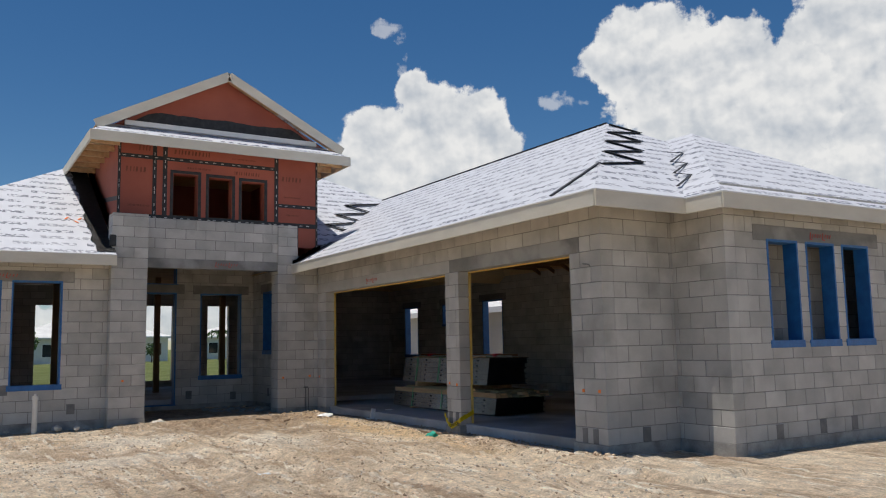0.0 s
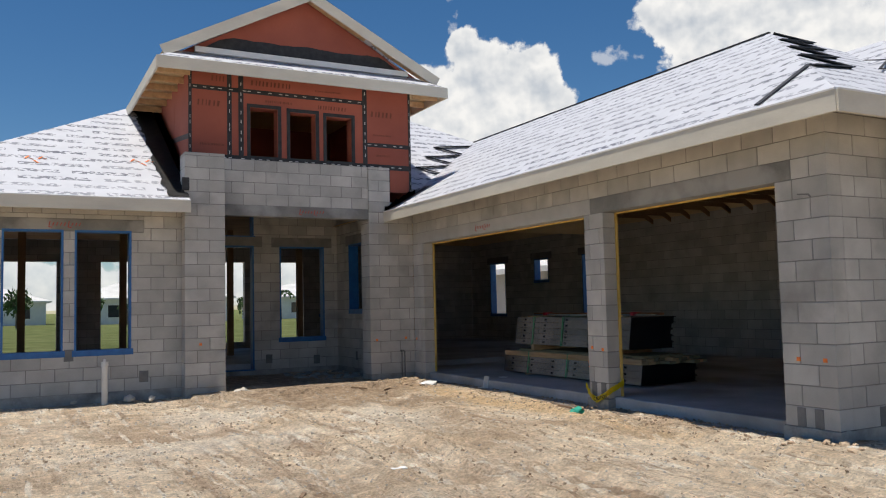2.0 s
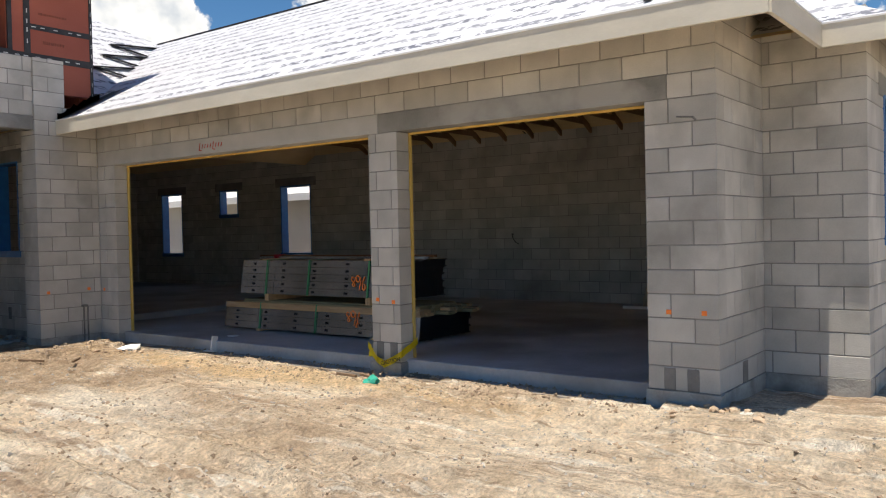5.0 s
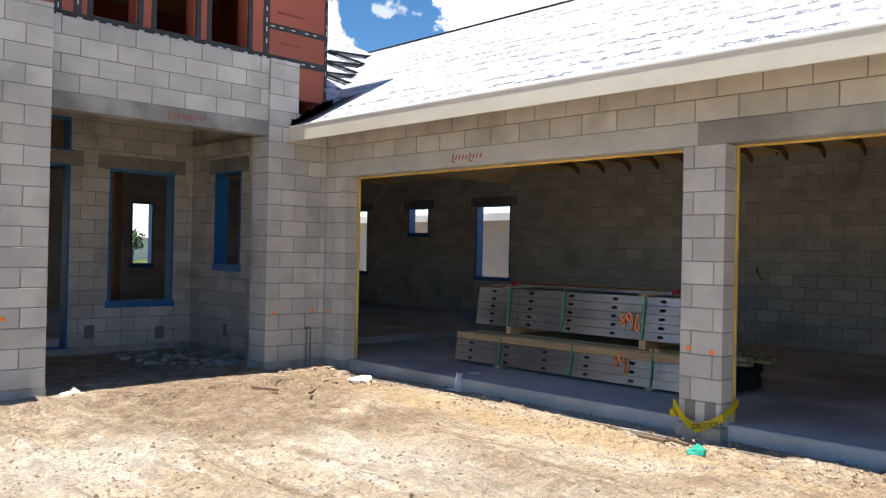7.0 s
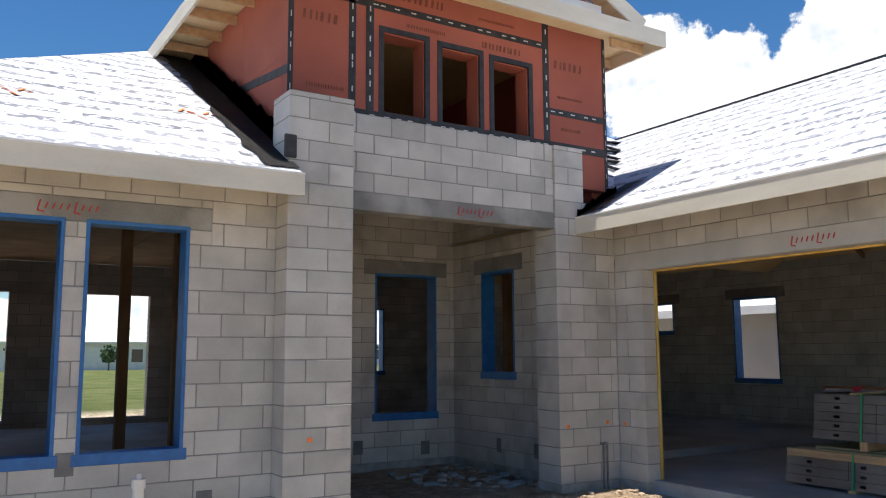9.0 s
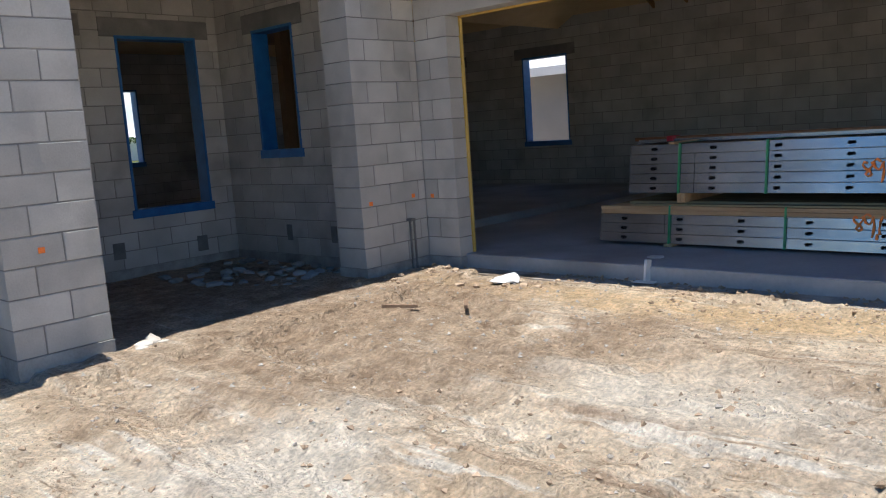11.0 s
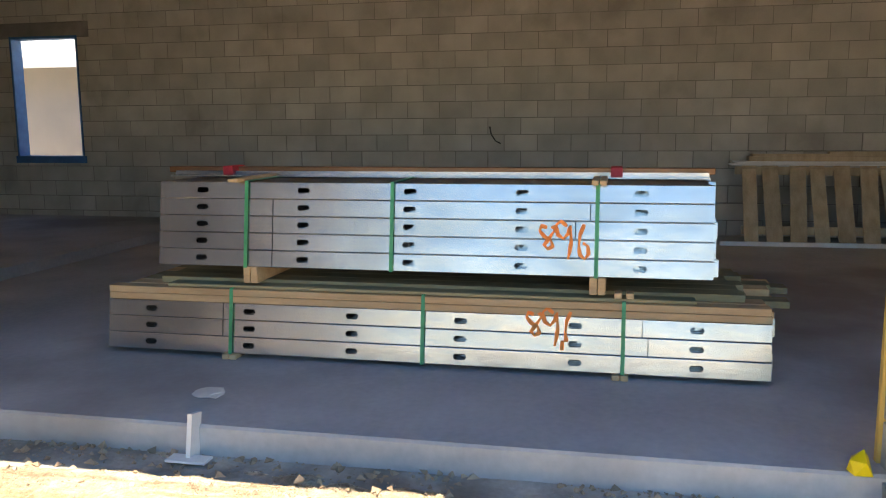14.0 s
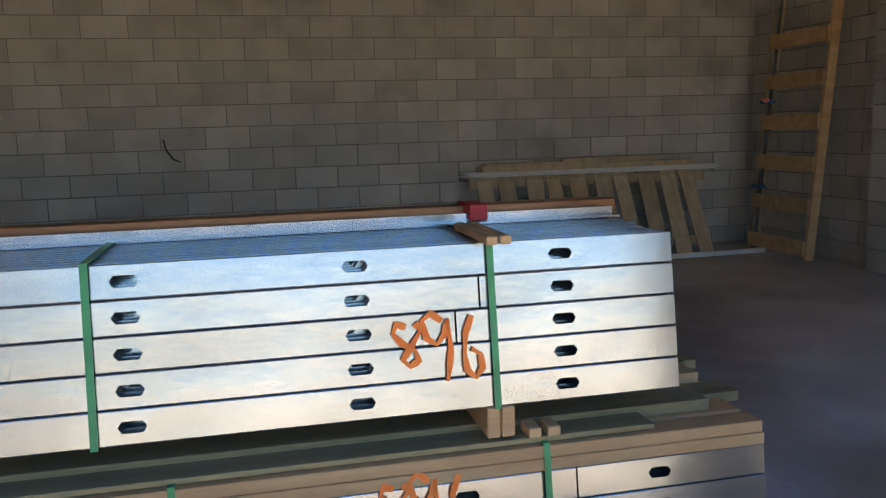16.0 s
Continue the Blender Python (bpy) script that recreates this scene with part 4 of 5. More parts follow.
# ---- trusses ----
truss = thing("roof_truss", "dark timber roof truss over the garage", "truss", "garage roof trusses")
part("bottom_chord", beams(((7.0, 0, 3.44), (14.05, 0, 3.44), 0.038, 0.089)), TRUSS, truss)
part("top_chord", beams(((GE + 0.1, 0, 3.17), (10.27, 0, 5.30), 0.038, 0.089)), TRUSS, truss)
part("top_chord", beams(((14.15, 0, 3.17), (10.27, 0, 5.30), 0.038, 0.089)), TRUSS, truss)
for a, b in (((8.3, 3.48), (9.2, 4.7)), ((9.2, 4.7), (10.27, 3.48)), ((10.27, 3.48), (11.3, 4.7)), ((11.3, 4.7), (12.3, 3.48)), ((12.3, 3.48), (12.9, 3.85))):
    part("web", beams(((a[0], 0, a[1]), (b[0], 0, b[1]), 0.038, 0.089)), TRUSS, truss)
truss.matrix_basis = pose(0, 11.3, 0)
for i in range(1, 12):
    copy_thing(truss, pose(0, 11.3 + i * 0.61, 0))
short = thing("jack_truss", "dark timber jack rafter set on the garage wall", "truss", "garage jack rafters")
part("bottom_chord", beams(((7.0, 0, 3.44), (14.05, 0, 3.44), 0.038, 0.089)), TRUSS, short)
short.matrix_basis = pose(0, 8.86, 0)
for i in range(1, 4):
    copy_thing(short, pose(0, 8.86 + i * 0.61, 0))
solid("eave_blocking", boxes(((14.04, 7.4, 3.394), (14.06, 17.9, 3.75))), PLY, "bare plywood blocking above the rear garage wall", "plywood", kind="structure")

bm = boxes(((6.71, 8.52, -0.2), (6.985, 11.22, 0.024)), ((6.71, 11.66, -0.2), (6.985, 16.54, 0.024)))
bmesh.ops.subdivide_edges(bm, edges=bm.edges[:], cuts=14, use_grid_fill=True)
for v in bm.verts:
    v.co += noise.noise_vector(v.co * 5) * 0.009
solid("footing_ledge", bm, LEDGE, "pale rough footing ledge along the garage slab", "footing", kind="structure")

# ---- yellow bucks at the garage openings ----
for nme, (a, b, z0, z1) in (("garage_door_frame", DOOR_R), ("garage_door_frame", DOOR_L)):
    root = thing(nme, "yellow pine lumber buck lining a garage opening", "door frame", "garage door frames", at=(GX + 0.2, (a + b) / 2, SLABZ))
    iv = Matrix.Translation(-Vector((GX + 0.2, (a + b) / 2, SLABZ)))
    for n2, bm in (("jamb", boxes(((GX + 0.205, a - 0.05, SLABZ), (GX + 0.24, a + 0.014, z1)), bevel=0.003)), ("jamb", boxes(((GX + 0.205, b - 0.014, SLABZ), (GX + 0.24, b + 0.05, z1)), bevel=0.003)),
                   ("head", boxes(((GX + 0.205, a - 0.05, z1 - 0.02), (GX + 0.24, b + 0.05, z1 + 0.05)), bevel=0.003))):
        bm.transform(iv)
        part(n2, bm, YELLOW, root)


# ---- stacks of steel studs ----
LEAN = 0.15  # the bundles lean back a little


ROW = 0.0952


def stud_bm(length, h, depth, holes):
    """A C-section with punched service holes: web in the plane x = 0, running along y, flanges behind it."""
    bm = bmesh.new()
    e = 0.0035  # rolled corner between web and flange
    ys_ = [0.0] + [c for y in holes for c in (y - 0.075, y + 0.075)] + [length]
    for a, b in zip(ys_[::2], ys_[1::2]):
        bm.faces.new([bm.verts.new((0, y, z)) for y, z in ((a, e), (a, h - e), (b, h - e), (b, e))])
    for y in holes:
        a, b = y - 0.075, y + 0.075
        outer = [(a, e), (y, e), (b, e), (b, h / 2), (b, h - e), (y, h - e), (a, h - e), (a, h / 2)]
        rw, rh, m = 0.038, 0.016, h / 2
        inner = [(y - rw * 0.7, m - rh), (y, m - rh), (y + rw * 0.7, m - rh), (y + rw, m), (y + rw * 0.7, m + rh), (y, m + rh), (y - rw * 0.7, m + rh), (y - rw, m)]
        vo, vi = [bm.verts.new((0, *p)) for p in outer], [bm.verts.new((0, *p)) for p in inner]
        for i in range(8):
            j = (i + 1) % 8
            bm.faces.new((vo[i], vi[i], vi[j], vo[j]))
    for z, s in ((0, -1), (h, 1)):
        for p, q in (((0, z - s * e), (0.0012, z - s * 0.001)), ((0.0012, z - s * 0.001), (0.0035, z)), ((0.0035, z), (depth, z)), ((depth, z), (depth, z - s * 0.012))):
            bm.faces.new([bm.verts.new(c) for c in ((p[0], 0, p[1]), (p[0], length, p[1]), (q[0], length, q[1]), (q[0], 0, q[1]))])
    return bm


def stud_bundle(name, x, y0, y1, z, rows, depth, label, splits, second):
    """Nested studs in rows; the front stud of a row may be two shorter ones end to end."""
    root = thing(name, label, "steel studs", "bundles of steel studs", at=(x, y0, z))
    h, n = ROW, int(depth / 0.043)
    rnd = random.Random(rows)
    made = {}
    for r in range(rows):
        cut = splits[r % len(splits)]
        for i in range(n):
            spans = [(0, y1 - y0)] if cut is None or i > 2 else [(0, cut - 0.003), (cut + 0.003, second - 0.003), (second + 0.003, y1 - y0)]
            for a, b in spans:
                key = (round(a, 3), round(b, 3))
                if key not in made:
                    holes = [0.36 + 0.61 * j - a for j in range(7) if a + 0.09 < 0.36 + 0.61 * j < b - 0.09]
                    made[key] = mesh_of("stud", stud_bm(b - a, h - 0.0012, 0.040, holes), GALV)
                ob = new("stud", made[key])
                ob.parent = root
                ob.matrix_basis = pose(i * 0.043 + r * h * LEAN, a + (rnd.uniform(-0.035, 0.035) if i > 1 else 0), r * h, 0, 7.5 + rnd.uniform(-0.9, 0.9), 0)
    return root


LX, SZ = 7.99, SLABZ + 0.03
low = stud_bundle("stud_bundle", LX, 11.885, 15.57, SZ, 3, 1.1, "strapped lower bundle of shiny galvanised steel studs with orange paint marks", [None, 0.60, 0.63], 2.96)
LT = SZ + 3 * 0.0952
for i in range(2):
    bm = boxes(((LX + 0.035, 11.885 + 0.008 * i, LT + 0.040 * i), (LX + 0.125, 15.565, LT + 0.040 * i + 0.038)), bevel=0.003)
    solid("lumber_board", bm, PINE, "yellow pine board on edge of the stud bundle", "board", "boards on the stud bundle")
for i in range(8):
    x = 8.135 + i * 0.135
    bm = boxes(((x, 11.86 + 0.10 * math.sin(i * 2.1) - 0.02 * i, LT + 0.002), (x + 0.13, 15.4 + 0.1 * math.cos(i * 1.7), LT + 0.040)), ((x, 11.90 + 0.12 * math.sin(i * 1.3), LT + 0.0405), (x + 0.128, 15.5, LT + 0.078)), bevel=0.003)
    solid("lumber_board", bm, TREATED if i % 3 else PINE, "weathered greenish treated board on the stud bundle", "board", "boards on the stud bundle")
for i in range(2):
    bm = boxes(((LX + 0.06 + i * 0.14, 12.25, LT + 0.080), (LX + 0.19 + i * 0.14, 15.2, LT + 0.098)), bevel=0.003)
    solid("lumber_board", bm, TREATED, "thin greenish treated board on the stud bundle", "board", "boards on the stud bundle")
UZ = 0.69
up = stud_bundle("stud_bundle", 8.04, 12.175, 15.24, UZ, 5, 0.9, "strapped upper bundle of shiny galvanised steel studs with orange paint marks", [0.58, 0.667, 0.69, 0.615, None], 2.37)
UT = UZ + 5 * 0.0952


def sleeper(x, y, z0, z1, d):
    bm = boxes(((x - 0.03, y - 0.04, z0), (x + d, y, z1)), ((x - 0.03, y + 0.004, z0), (x + d, y + 0.044, z1)), bevel=0.004)
    solid("wood_sleeper", bm, PINE, "short pine sleeper between stud bundles", "sleeper", "wood sleepers")


for i in range(6):
    x = 8.16 + i * 0.14
    solid("lumber_board", boxes(((x, 12.0 + 0.1 * math.sin(i * 3.0), LT + 0.0785), (x + 0.135, 15.3, LT + 0.1165)), bevel=0.003), TREATED, "weathered greenish treated board on the stud bundle", "board", "boards on the stud bundle")
for y in (12.745, 14.67):
    sleeper(8.06, y, LT + 0.117, UZ, 0.9)
for y in (12.62, 14.79):
    sleeper(LX, y, SLABZ, SZ, 1.1)
for y in (12.745,):
    solid("wood_sleeper", boxes(((8.02, y - 0.035, UT), (8.4, y, UT + 0.025)), ((8.02, y + 0.005, UT), (8.4, y + 0.04, UT + 0.025)), bevel=0.004), PINE, "pine strip under the green strap", "sleeper", "wood sleepers")
solid("wood_sleeper", boxes(((8.02, 14.72, UT), (8.7, 14.78, UT + 0.02)), bevel=0.004), PINE, "pine strip under the green strap", "sleeper", "wood sleepers")

solid("wood_sleeper", boxes(((LX + 0.05, 12.56, LT + 0.0985), (LX + 0.13, 12.60, LT + 0.13)), ((LX + 0.05, 12.62, LT + 0.0985), (LX + 0.13, 12.66, LT + 0.13)), bevel=0.004), PINE, "pine strip under the green strap", "sleeper", "wood sleepers")


def strap(x, y, z0, z1, d, w=0.02):
    top = x - 0.006 + (z1 - z0) * LEAN - 0.004
    bm = beams(((x - 0.008, y, z0), (top - 0.002, y, z1), w, 0.004), up=(-1, 0, 0))
    box(bm, (top - 0.004, y - w / 2, z1), (x + d, y + w / 2, z1 + 0.004))
    solid("green_strap", bm, GREENSTRAP, "green plastic strap round the stud bundle", "strap", "green straps")


for y in (12.755, 13.85, 14.70):
    strap(8.036, y, UZ - 0.004, UT + 0.002, 0.9)
for y in (12.61, 13.67, 14.79):
    strap(LX - 0.006, y, SZ - 0.004, LT + 0.082, 1.1)
# long brown tracks and galvanised angles laid on the top
solid("metal_track", boxes(((8.62, 12.12, UT + 0.02), (8.70, 15.48, UT + 0.058)), bevel=0.004), COPPER, "long brown reflective metal track on the stud stack", "metal track")
solid("metal_angle", boxes(((8.56, 12.16, UT + 0.005), (8.60, 15.4, UT + 0.035)), ((8.50, 12.16, UT + 0.003), (8.559, 15.4, UT + 0.010))), GALV, "long galvanised angle on the stud stack", "metal angle")
for y in (12.63, 15.0):
    solid("red_tag", boxes(((8.535, y, UT + 0.012), (8.71, y + 0.065, UT + 0.066)), bevel=0.003), REDTAG, "red tape wrapped round the metal tracks", "tape", "red tape wraps")


def sprayed(x, y, z, z_foot, strokes, label="orange spray-painted numbers on the studs"):
    """Freehand spray strokes on a leaning front; strokes in centimetres from (y, z), the first figure to the viewer's right."""
    bm = bmesh.new()
    for st in strokes:
        pts = [Vector((x + (z + b / 100 - z_foot) * LEAN, y - a / 100, z + b / 100)) for a, b in st]
        fine = [p.lerp(q, k / 3) for p, q in zip(pts, pts[1:]) for k in range(3)] + [pts[-1]]
        rows = []
        for i, p in enumerate(fine):
            d = (fine[min(i + 1, len(fine) - 1)] - fine[max(i - 1, 0)]).normalized()
            w = d.cross(Vector((-1, 0, LEAN))).normalized() * (0.008 + 0.0025 * math.sin(i * 0.9))
            rows.append((bm.verts.new(p - w), bm.verts.new(p + w)))
        for (a, b), (c, d) in zip(rows, rows[1:]):
            bm.faces.new((a, b, d, c))
    return solid("spray_mark", bm, ORANGE, label, "paint mark")


EIGHT = [(-11.2, 16.1), (-14, 17), (-15, 14.5), (-12.5, 11.5), (-9, 9.5), (-8, 6.5), (-10.6, 5), (-12.5, 7), (-9.7, 11), (-7, 15), (-8.5, 17)]
NINE = [(-0.8, 17), (-4, 19.5), (-6.5, 17.5), (-5.5, 12.5), (-2.5, 10.5), (0, 13.5), (0.8, 17.5), (1.5, 9), (0.8, 4), (0, 0)]
SIX = [(8, 18.0), (6, 13), (5.4, 7), (6, 2.5), (8.5, 0.2), (10.5, 3), (10, 7), (7.5, 8.5)]
sprayed(8.027, 12.90, UZ + 0.09, UZ, [EIGHT, NINE, SIX])
sprayed(LX - 0.013, 12.96, SZ + 0.13, SZ, [EIGHT, NINE, SIX[:4], [(4, 3), (3.8, -2)]])

# ---- lumber at the back of the garage ----
panel = thing("slatted_panel", "pale pine slatted panel leaning on the rear block wall", "wooden panel", at=(13.22, 10.1, SLABZ))
for i in range(10):
    y = 1.10 - i * 0.245
    bm = beams(((0.0, y, 0.01), (0.44, y + 0.03 * math.sin(i * 2.3), 0.83), 0.17 if i % 3 else 0.15, 0.022), up=(-1, 0, 0))
    part("slat", bm, PINE_PALE, panel)
part("rail", beams(((0.43, -1.30, 0.76), (0.43, 1.25, 0.78), 0.04, 0.09)), PINE_PALE, panel)
part("rail", beams(((0.10, -1.15, 0.14), (0.10, 1.20, 0.14), 0.04, 0.09)), PINE_PALE, panel)
for i, (a, b, z, w) in enumerate(((-1.45, 1.30, 0.835, 0.014), (-1.50, 1.24, 0.851, 0.012), (-1.47, 1.28, 0.865, 0.016), (-1.20, 1.10, 0.883, 0.055), (-0.2, 1.06, 0.94, 0.022), (-0.75, 0.25, 0.94, 0.05))):
    bm = boxes(((13.64 + 0.01 * i, 10.1 + a, SLABZ + z), (13.86 if i < 5 else 13.78, 10.1 + b, SLABZ + z + w)), bevel=0.003)
    solid("lumber_board", bm, PINE_PALE if i > 2 else WHITE, "pale board laid across the top of the slatted panel", "board", "boards on the panel")
solid("base_board", beams(((13.12, 8.42, SLABZ + 0.022), (13.06, 11.55, SLABZ + 0.022), 0.05, 0.044)), WHITE, "white painted strip on the garage floor before the panel", "board")
lad = thing("ladder", "site-built wooden ladder of pine boards leaning on the block wall", "ladder", at=(12.98, 8.36, SLABZ))
A0, A1, B0, B1 = Vector((0.42, 0.0, 0)), Vector((0.36, -0.20, 2.50)), Vector((-0.46, 0.0, 0)), Vector((-0.50, -0.20, 2.50))
part("rail", beams((A0, A1, 0.04, 0.09), up=(0, 1, 0)), PINE_PALE, lad)
part("rail", beams((A0 + Vector((-0.06, 0.04, 0)), A1 + Vector((-0.06, 0.04, 0)), 0.035, 0.04), up=(0, 1, 0)), GALV, lad, "bright metal channel beside the rail")
part("rail", beams((B0, B1, 0.04, 0.09), up=(0, 1, 0)), PINE, lad)
for i in range(6):
    k = 0.045 + i * 0.158
    part("rung", beams((A0.lerp(A1, k) + Vector((0, 0.06, 0)), B0.lerp(B1, k) + Vector((0, 0.06, 0)), 0.025, 0.14)), PINE, lad)
for k in (0.26, 0.6):
    part("blue_tie", beams((A0.lerp(A1, k) + Vector((0.06, 0.03, 0)), A0.lerp(A1, k) + Vector((-0.12, 0.05, 0)), 0.07, 0.03)), BLUE, lad, "blue cloth tie")
bm = bmesh.new()
lump(bm, (0.30, -0.02, 1.52), 0.05, 3, 0.8)
part("pink_ribbon", bm, PINK, lad, "pink ribbon bow")
cu = bmesh.new()
pth = [(13.86, 14.19, 1.44), (13.80, 14.19, 1.45), (13.80, 14.17, 1.36), (13.82, 14.12, 1.28), (13.84, 14.06, 1.25)]
for p, q in zip(pth, pth[1:]):
    beam(cu, p, q, 0.014, 0.014)
solid("wire_hook", cu, BLACK, "black cable end poking from the block wall", "cable")
cu = bmesh.new()
pth = [Vector((13.84, 14.35 - 0.06 * i, 3.42 + 0.12 * math.sin(i * 0.45))) for i in range(9)]
for p, q in zip(pth, pth[1:]):
    beam(cu, p, q, 0.02, 0.02)
solid("roof_cable", cu, BLACK, "black cable looped over the rear wall top", "cable")

# ---- small things in the yard ----
pipe = thing("standpipe", "white plastic pipe standing in the sand", "pipe", at=(1.32, 16.55, -0.1))
bm = bmesh.new()
bmesh.ops.create_cone(bm, cap_ends=True, segments=24, radius1=0.045, radius2=0.045, depth=0.72, matrix=Matrix.Translation((0, 0, 0.36)))
part("tube", bm, WHITEPLASTIC, pipe)
bm = bmesh.new()
bmesh.ops.create_cone(bm, cap_ends=True, segments=24, radius1=0.056, radius2=0.054, depth=0.07, matrix=Matrix.Translation((0, 0, 0.71)))
part("coupling", bm, WHITEPLASTIC, pipe, "white pipe coupling")
bm = bmesh.new()
bmesh.ops.create_cone(bm, cap_ends=True, segments=8, radius1=0.025, radius2=0.02, depth=0.04, matrix=Matrix.Translation((0, 0, 0.765)))
part("plug", bm, WHITEPLASTIC, pipe, "white screw plug")
bm = bmesh.new()
lump(bm, (6.28, 11.12, 0.05), 0.085, 5, 0.75, 2)
for v in bm.verts:
    v.co += noise.noise_vector(v.co * 25) * 0.018
solid("teal_cap", bm, TEAL, "crumpled teal cloth cap on the sand", "cap")


def lettered_tape():
    """Caution tape tied slackly round the foot of the pier."""
    root = thing("caution_tape", "yellow caution tape tied slack round the pier foot", "tape", at=(GX, 11.44, 0.1))
    ring = [(-0.035, 0.235, 0.17), (-0.05, 0.12, 0.04), (-0.055, 0.0, -0.02), (-0.05, -0.12, 0.03), (-0.035, -0.235, 0.10), (0.10, -0.245, 0.16), (0.22, -0.255, 0.22)]
    bm = bmesh.new()
    rows = []
    for i in range(25):
        k = i / 24 * (len(ring) - 1)
        j = min(int(k), len(ring) - 2)
        p = Vector(ring[j]).lerp(Vector(ring[j + 1]), k - j)
        p.x += 0.006 * math.sin(i * 2.0)
        rows.append((bm.verts.new(p), bm.verts.new(p + Vector((0.008 * math.sin(i), 0, 0.075)))))
    for (a, b), (c, d) in zip(rows, rows[1:]):
        bm.faces.new((a, b, d, c))
    bmesh.ops.solidify(bm, geom=bm.faces[:], thickness=0.002)
    part("band", bm, TAPE, root)
    cu2 = bpy.data.curves.new("word", "FONT")
    cu2.body, cu2.size, cu2.extrude = "CAUTION", 0.062, 0.0005
    ob = new("word_source", cu2)
    m2 = bpy.data.meshes.new_from_object(ob)
    bpy.data.objects.remove(ob)
    m2.materials.clear()
    m2.materials.append(BLACK)
    w = new("word", m2)
    w.parent = root
    w.matrix_basis = Matrix.Translation((-0.066, 0.03, 0.005)) @ Matrix(((0, 0, -1, 0), (-1, 0, 0, 0), (0, 1, 0, 0), (0, 0, 0, 1))) @ pose(0, 0, 0, 0, 0, 14)
    bm = bmesh.new()
    lump(bm, (0.10, 0.30, 0.10), 0.055, 7, 1.5)
    for v in bm.verts:
        v.co += noise.noise_vector(v.co * 30) * 0.03
    part("knot", bm, TAPE, root, "crumpled yellow tape knot")


lettered_tape()
bm = bmesh.new()
lump(bm, (6.50, 15.66, 0.05), 0.17, 11, 0.32, 2)
solid("concrete_chunk", bm, WHITE, "flat white lump of set plaster on the sand", "rubble")
solid("scrap_board", beams(((6.93, 14.46, 0.03), (6.968, 14.46, 0.225), 0.085, 0.022), up=(0, 1, 0)), WHITE, "small white scrap board leaning on the slab edge", "board")
solid("scrap_board", boxes(((6.85, 14.36, 0.036), (6.93, 14.55, 0.048)), bevel=0.003), WHITE, "flat white scrap board on the footing ledge", "board")
bm = bmesh.new()
lump(bm, (7.38, 14.62, SLABZ + 0.008), 0.10, 9, 0.12, 2)
solid("plaster_scrap", bm, WHITEPLASTIC, "thin pale scrap lying on the slab", "scrap")
solid("paper_litter", boxes(((2.94, 9.28, 0.0), (3.08, 9.35, 0.015)), bevel=0.004), WHITE, "white scrap lying on the sand", "litter")
rnd = random.Random(21)
for i in range(60):
    bm = bmesh.new()
    lump(bm, (6.30 - 1.3 * rnd.random() ** 1.5, rnd.uniform(17.5, 19.5), 0.06), rnd.uniform(0.03, 0.11), i, 0.5)
    solid("rubble_piece", bm, FOOTING, "broken grey block rubble heaped in the entry", "rubble", "rubble in the entry")
for i, (x, y) in enumerate(((3.36, 16.55), (3.42, 16.62), (3.5, 16.68), (3.55, 16.6), (2.0, 16.5), (1.7, 16.62), (0.9, 16.7), (6.7, 7.6))):
    bm = bmesh.new()
    lump(bm, (x, y, 0.04), 0.06 + 0.03 * (i % 3), i + 40, 0.7)
    solid("stone", bm, STONE, "small pale stone on the sand", "stone", "stones by the wall")
for i, (x, y, a, l) in enumerate(((6.52, 11.55, 100, 0.24), (6.55, 11.35, 80, 0.2), (5.35, 15.7, 130, 0.3), (5.5, 15.3, 40, 0.2), (-0.4, 9.0, 10, 0.5), (1.9, 8.6, 60, 0.12))):
    d = Vector((math.cos(radians(a)), math.sin(radians(a)), 0.06)) * l
    solid("stick", beams((Vector((x, y, 0.03)), Vector((x, y, 0.03)) + d, 0.03, 0.025)), STICK, "short brown stick lying on the soil", "stick", "sticks")


def scatter(name, mat, label, n, lo, hi, seed, edge=False):
    """Loose grains over the yard, each a low irregular lump, in one mesh."""
    r = random.Random(seed)
    base = [Vector(v) for v in ((1, 0, 0), (-0.4, 0.9, 0.05), (-0.6, -0.8, -0.05), (0.1, 0.1, 0.75), (0, 0, -0.6))]
    tri = ((0, 1, 3), (1, 2, 3), (2, 0, 3), (1, 0, 4), (2, 1, 4), (0, 2, 4))
    vs, fs = [], []
    for _ in range(n):
        x, y = r.uniform(-4.5, 6.75), 2.5 + 14.0 * r.random() ** 0.75
        if edge:
            x, y = 6.98 - 0.75 * r.random() ** 1.6, r.uniform(8.5, 16.6)
        if noise.noise(Vector((x * 0.7, y * 0.7, seed))) < -0.12:
            continue
        s = lo * (hi / lo) ** (r.random() ** 2)
        m = pose(x, y, max(ground_height(x, y), 0.024 if x > 6.71 else -1) + s * 0.12, r.uniform(-30, 30), r.uniform(-30, 30), r.uniform(0, 360))
        o = len(vs)
        vs += [tuple(m @ (b * s * r.uniform(0.6, 1.2))) for b in base]
        fs += [(a + o, b + o, c + o) for a, b, c in tri]
    me2 = bpy.data.meshes.new(name)
    me2.from_pydata(vs, [], fs)
    me2.materials.append(mat)
    tagged(new(name, me2), label, name, kind="stuff")


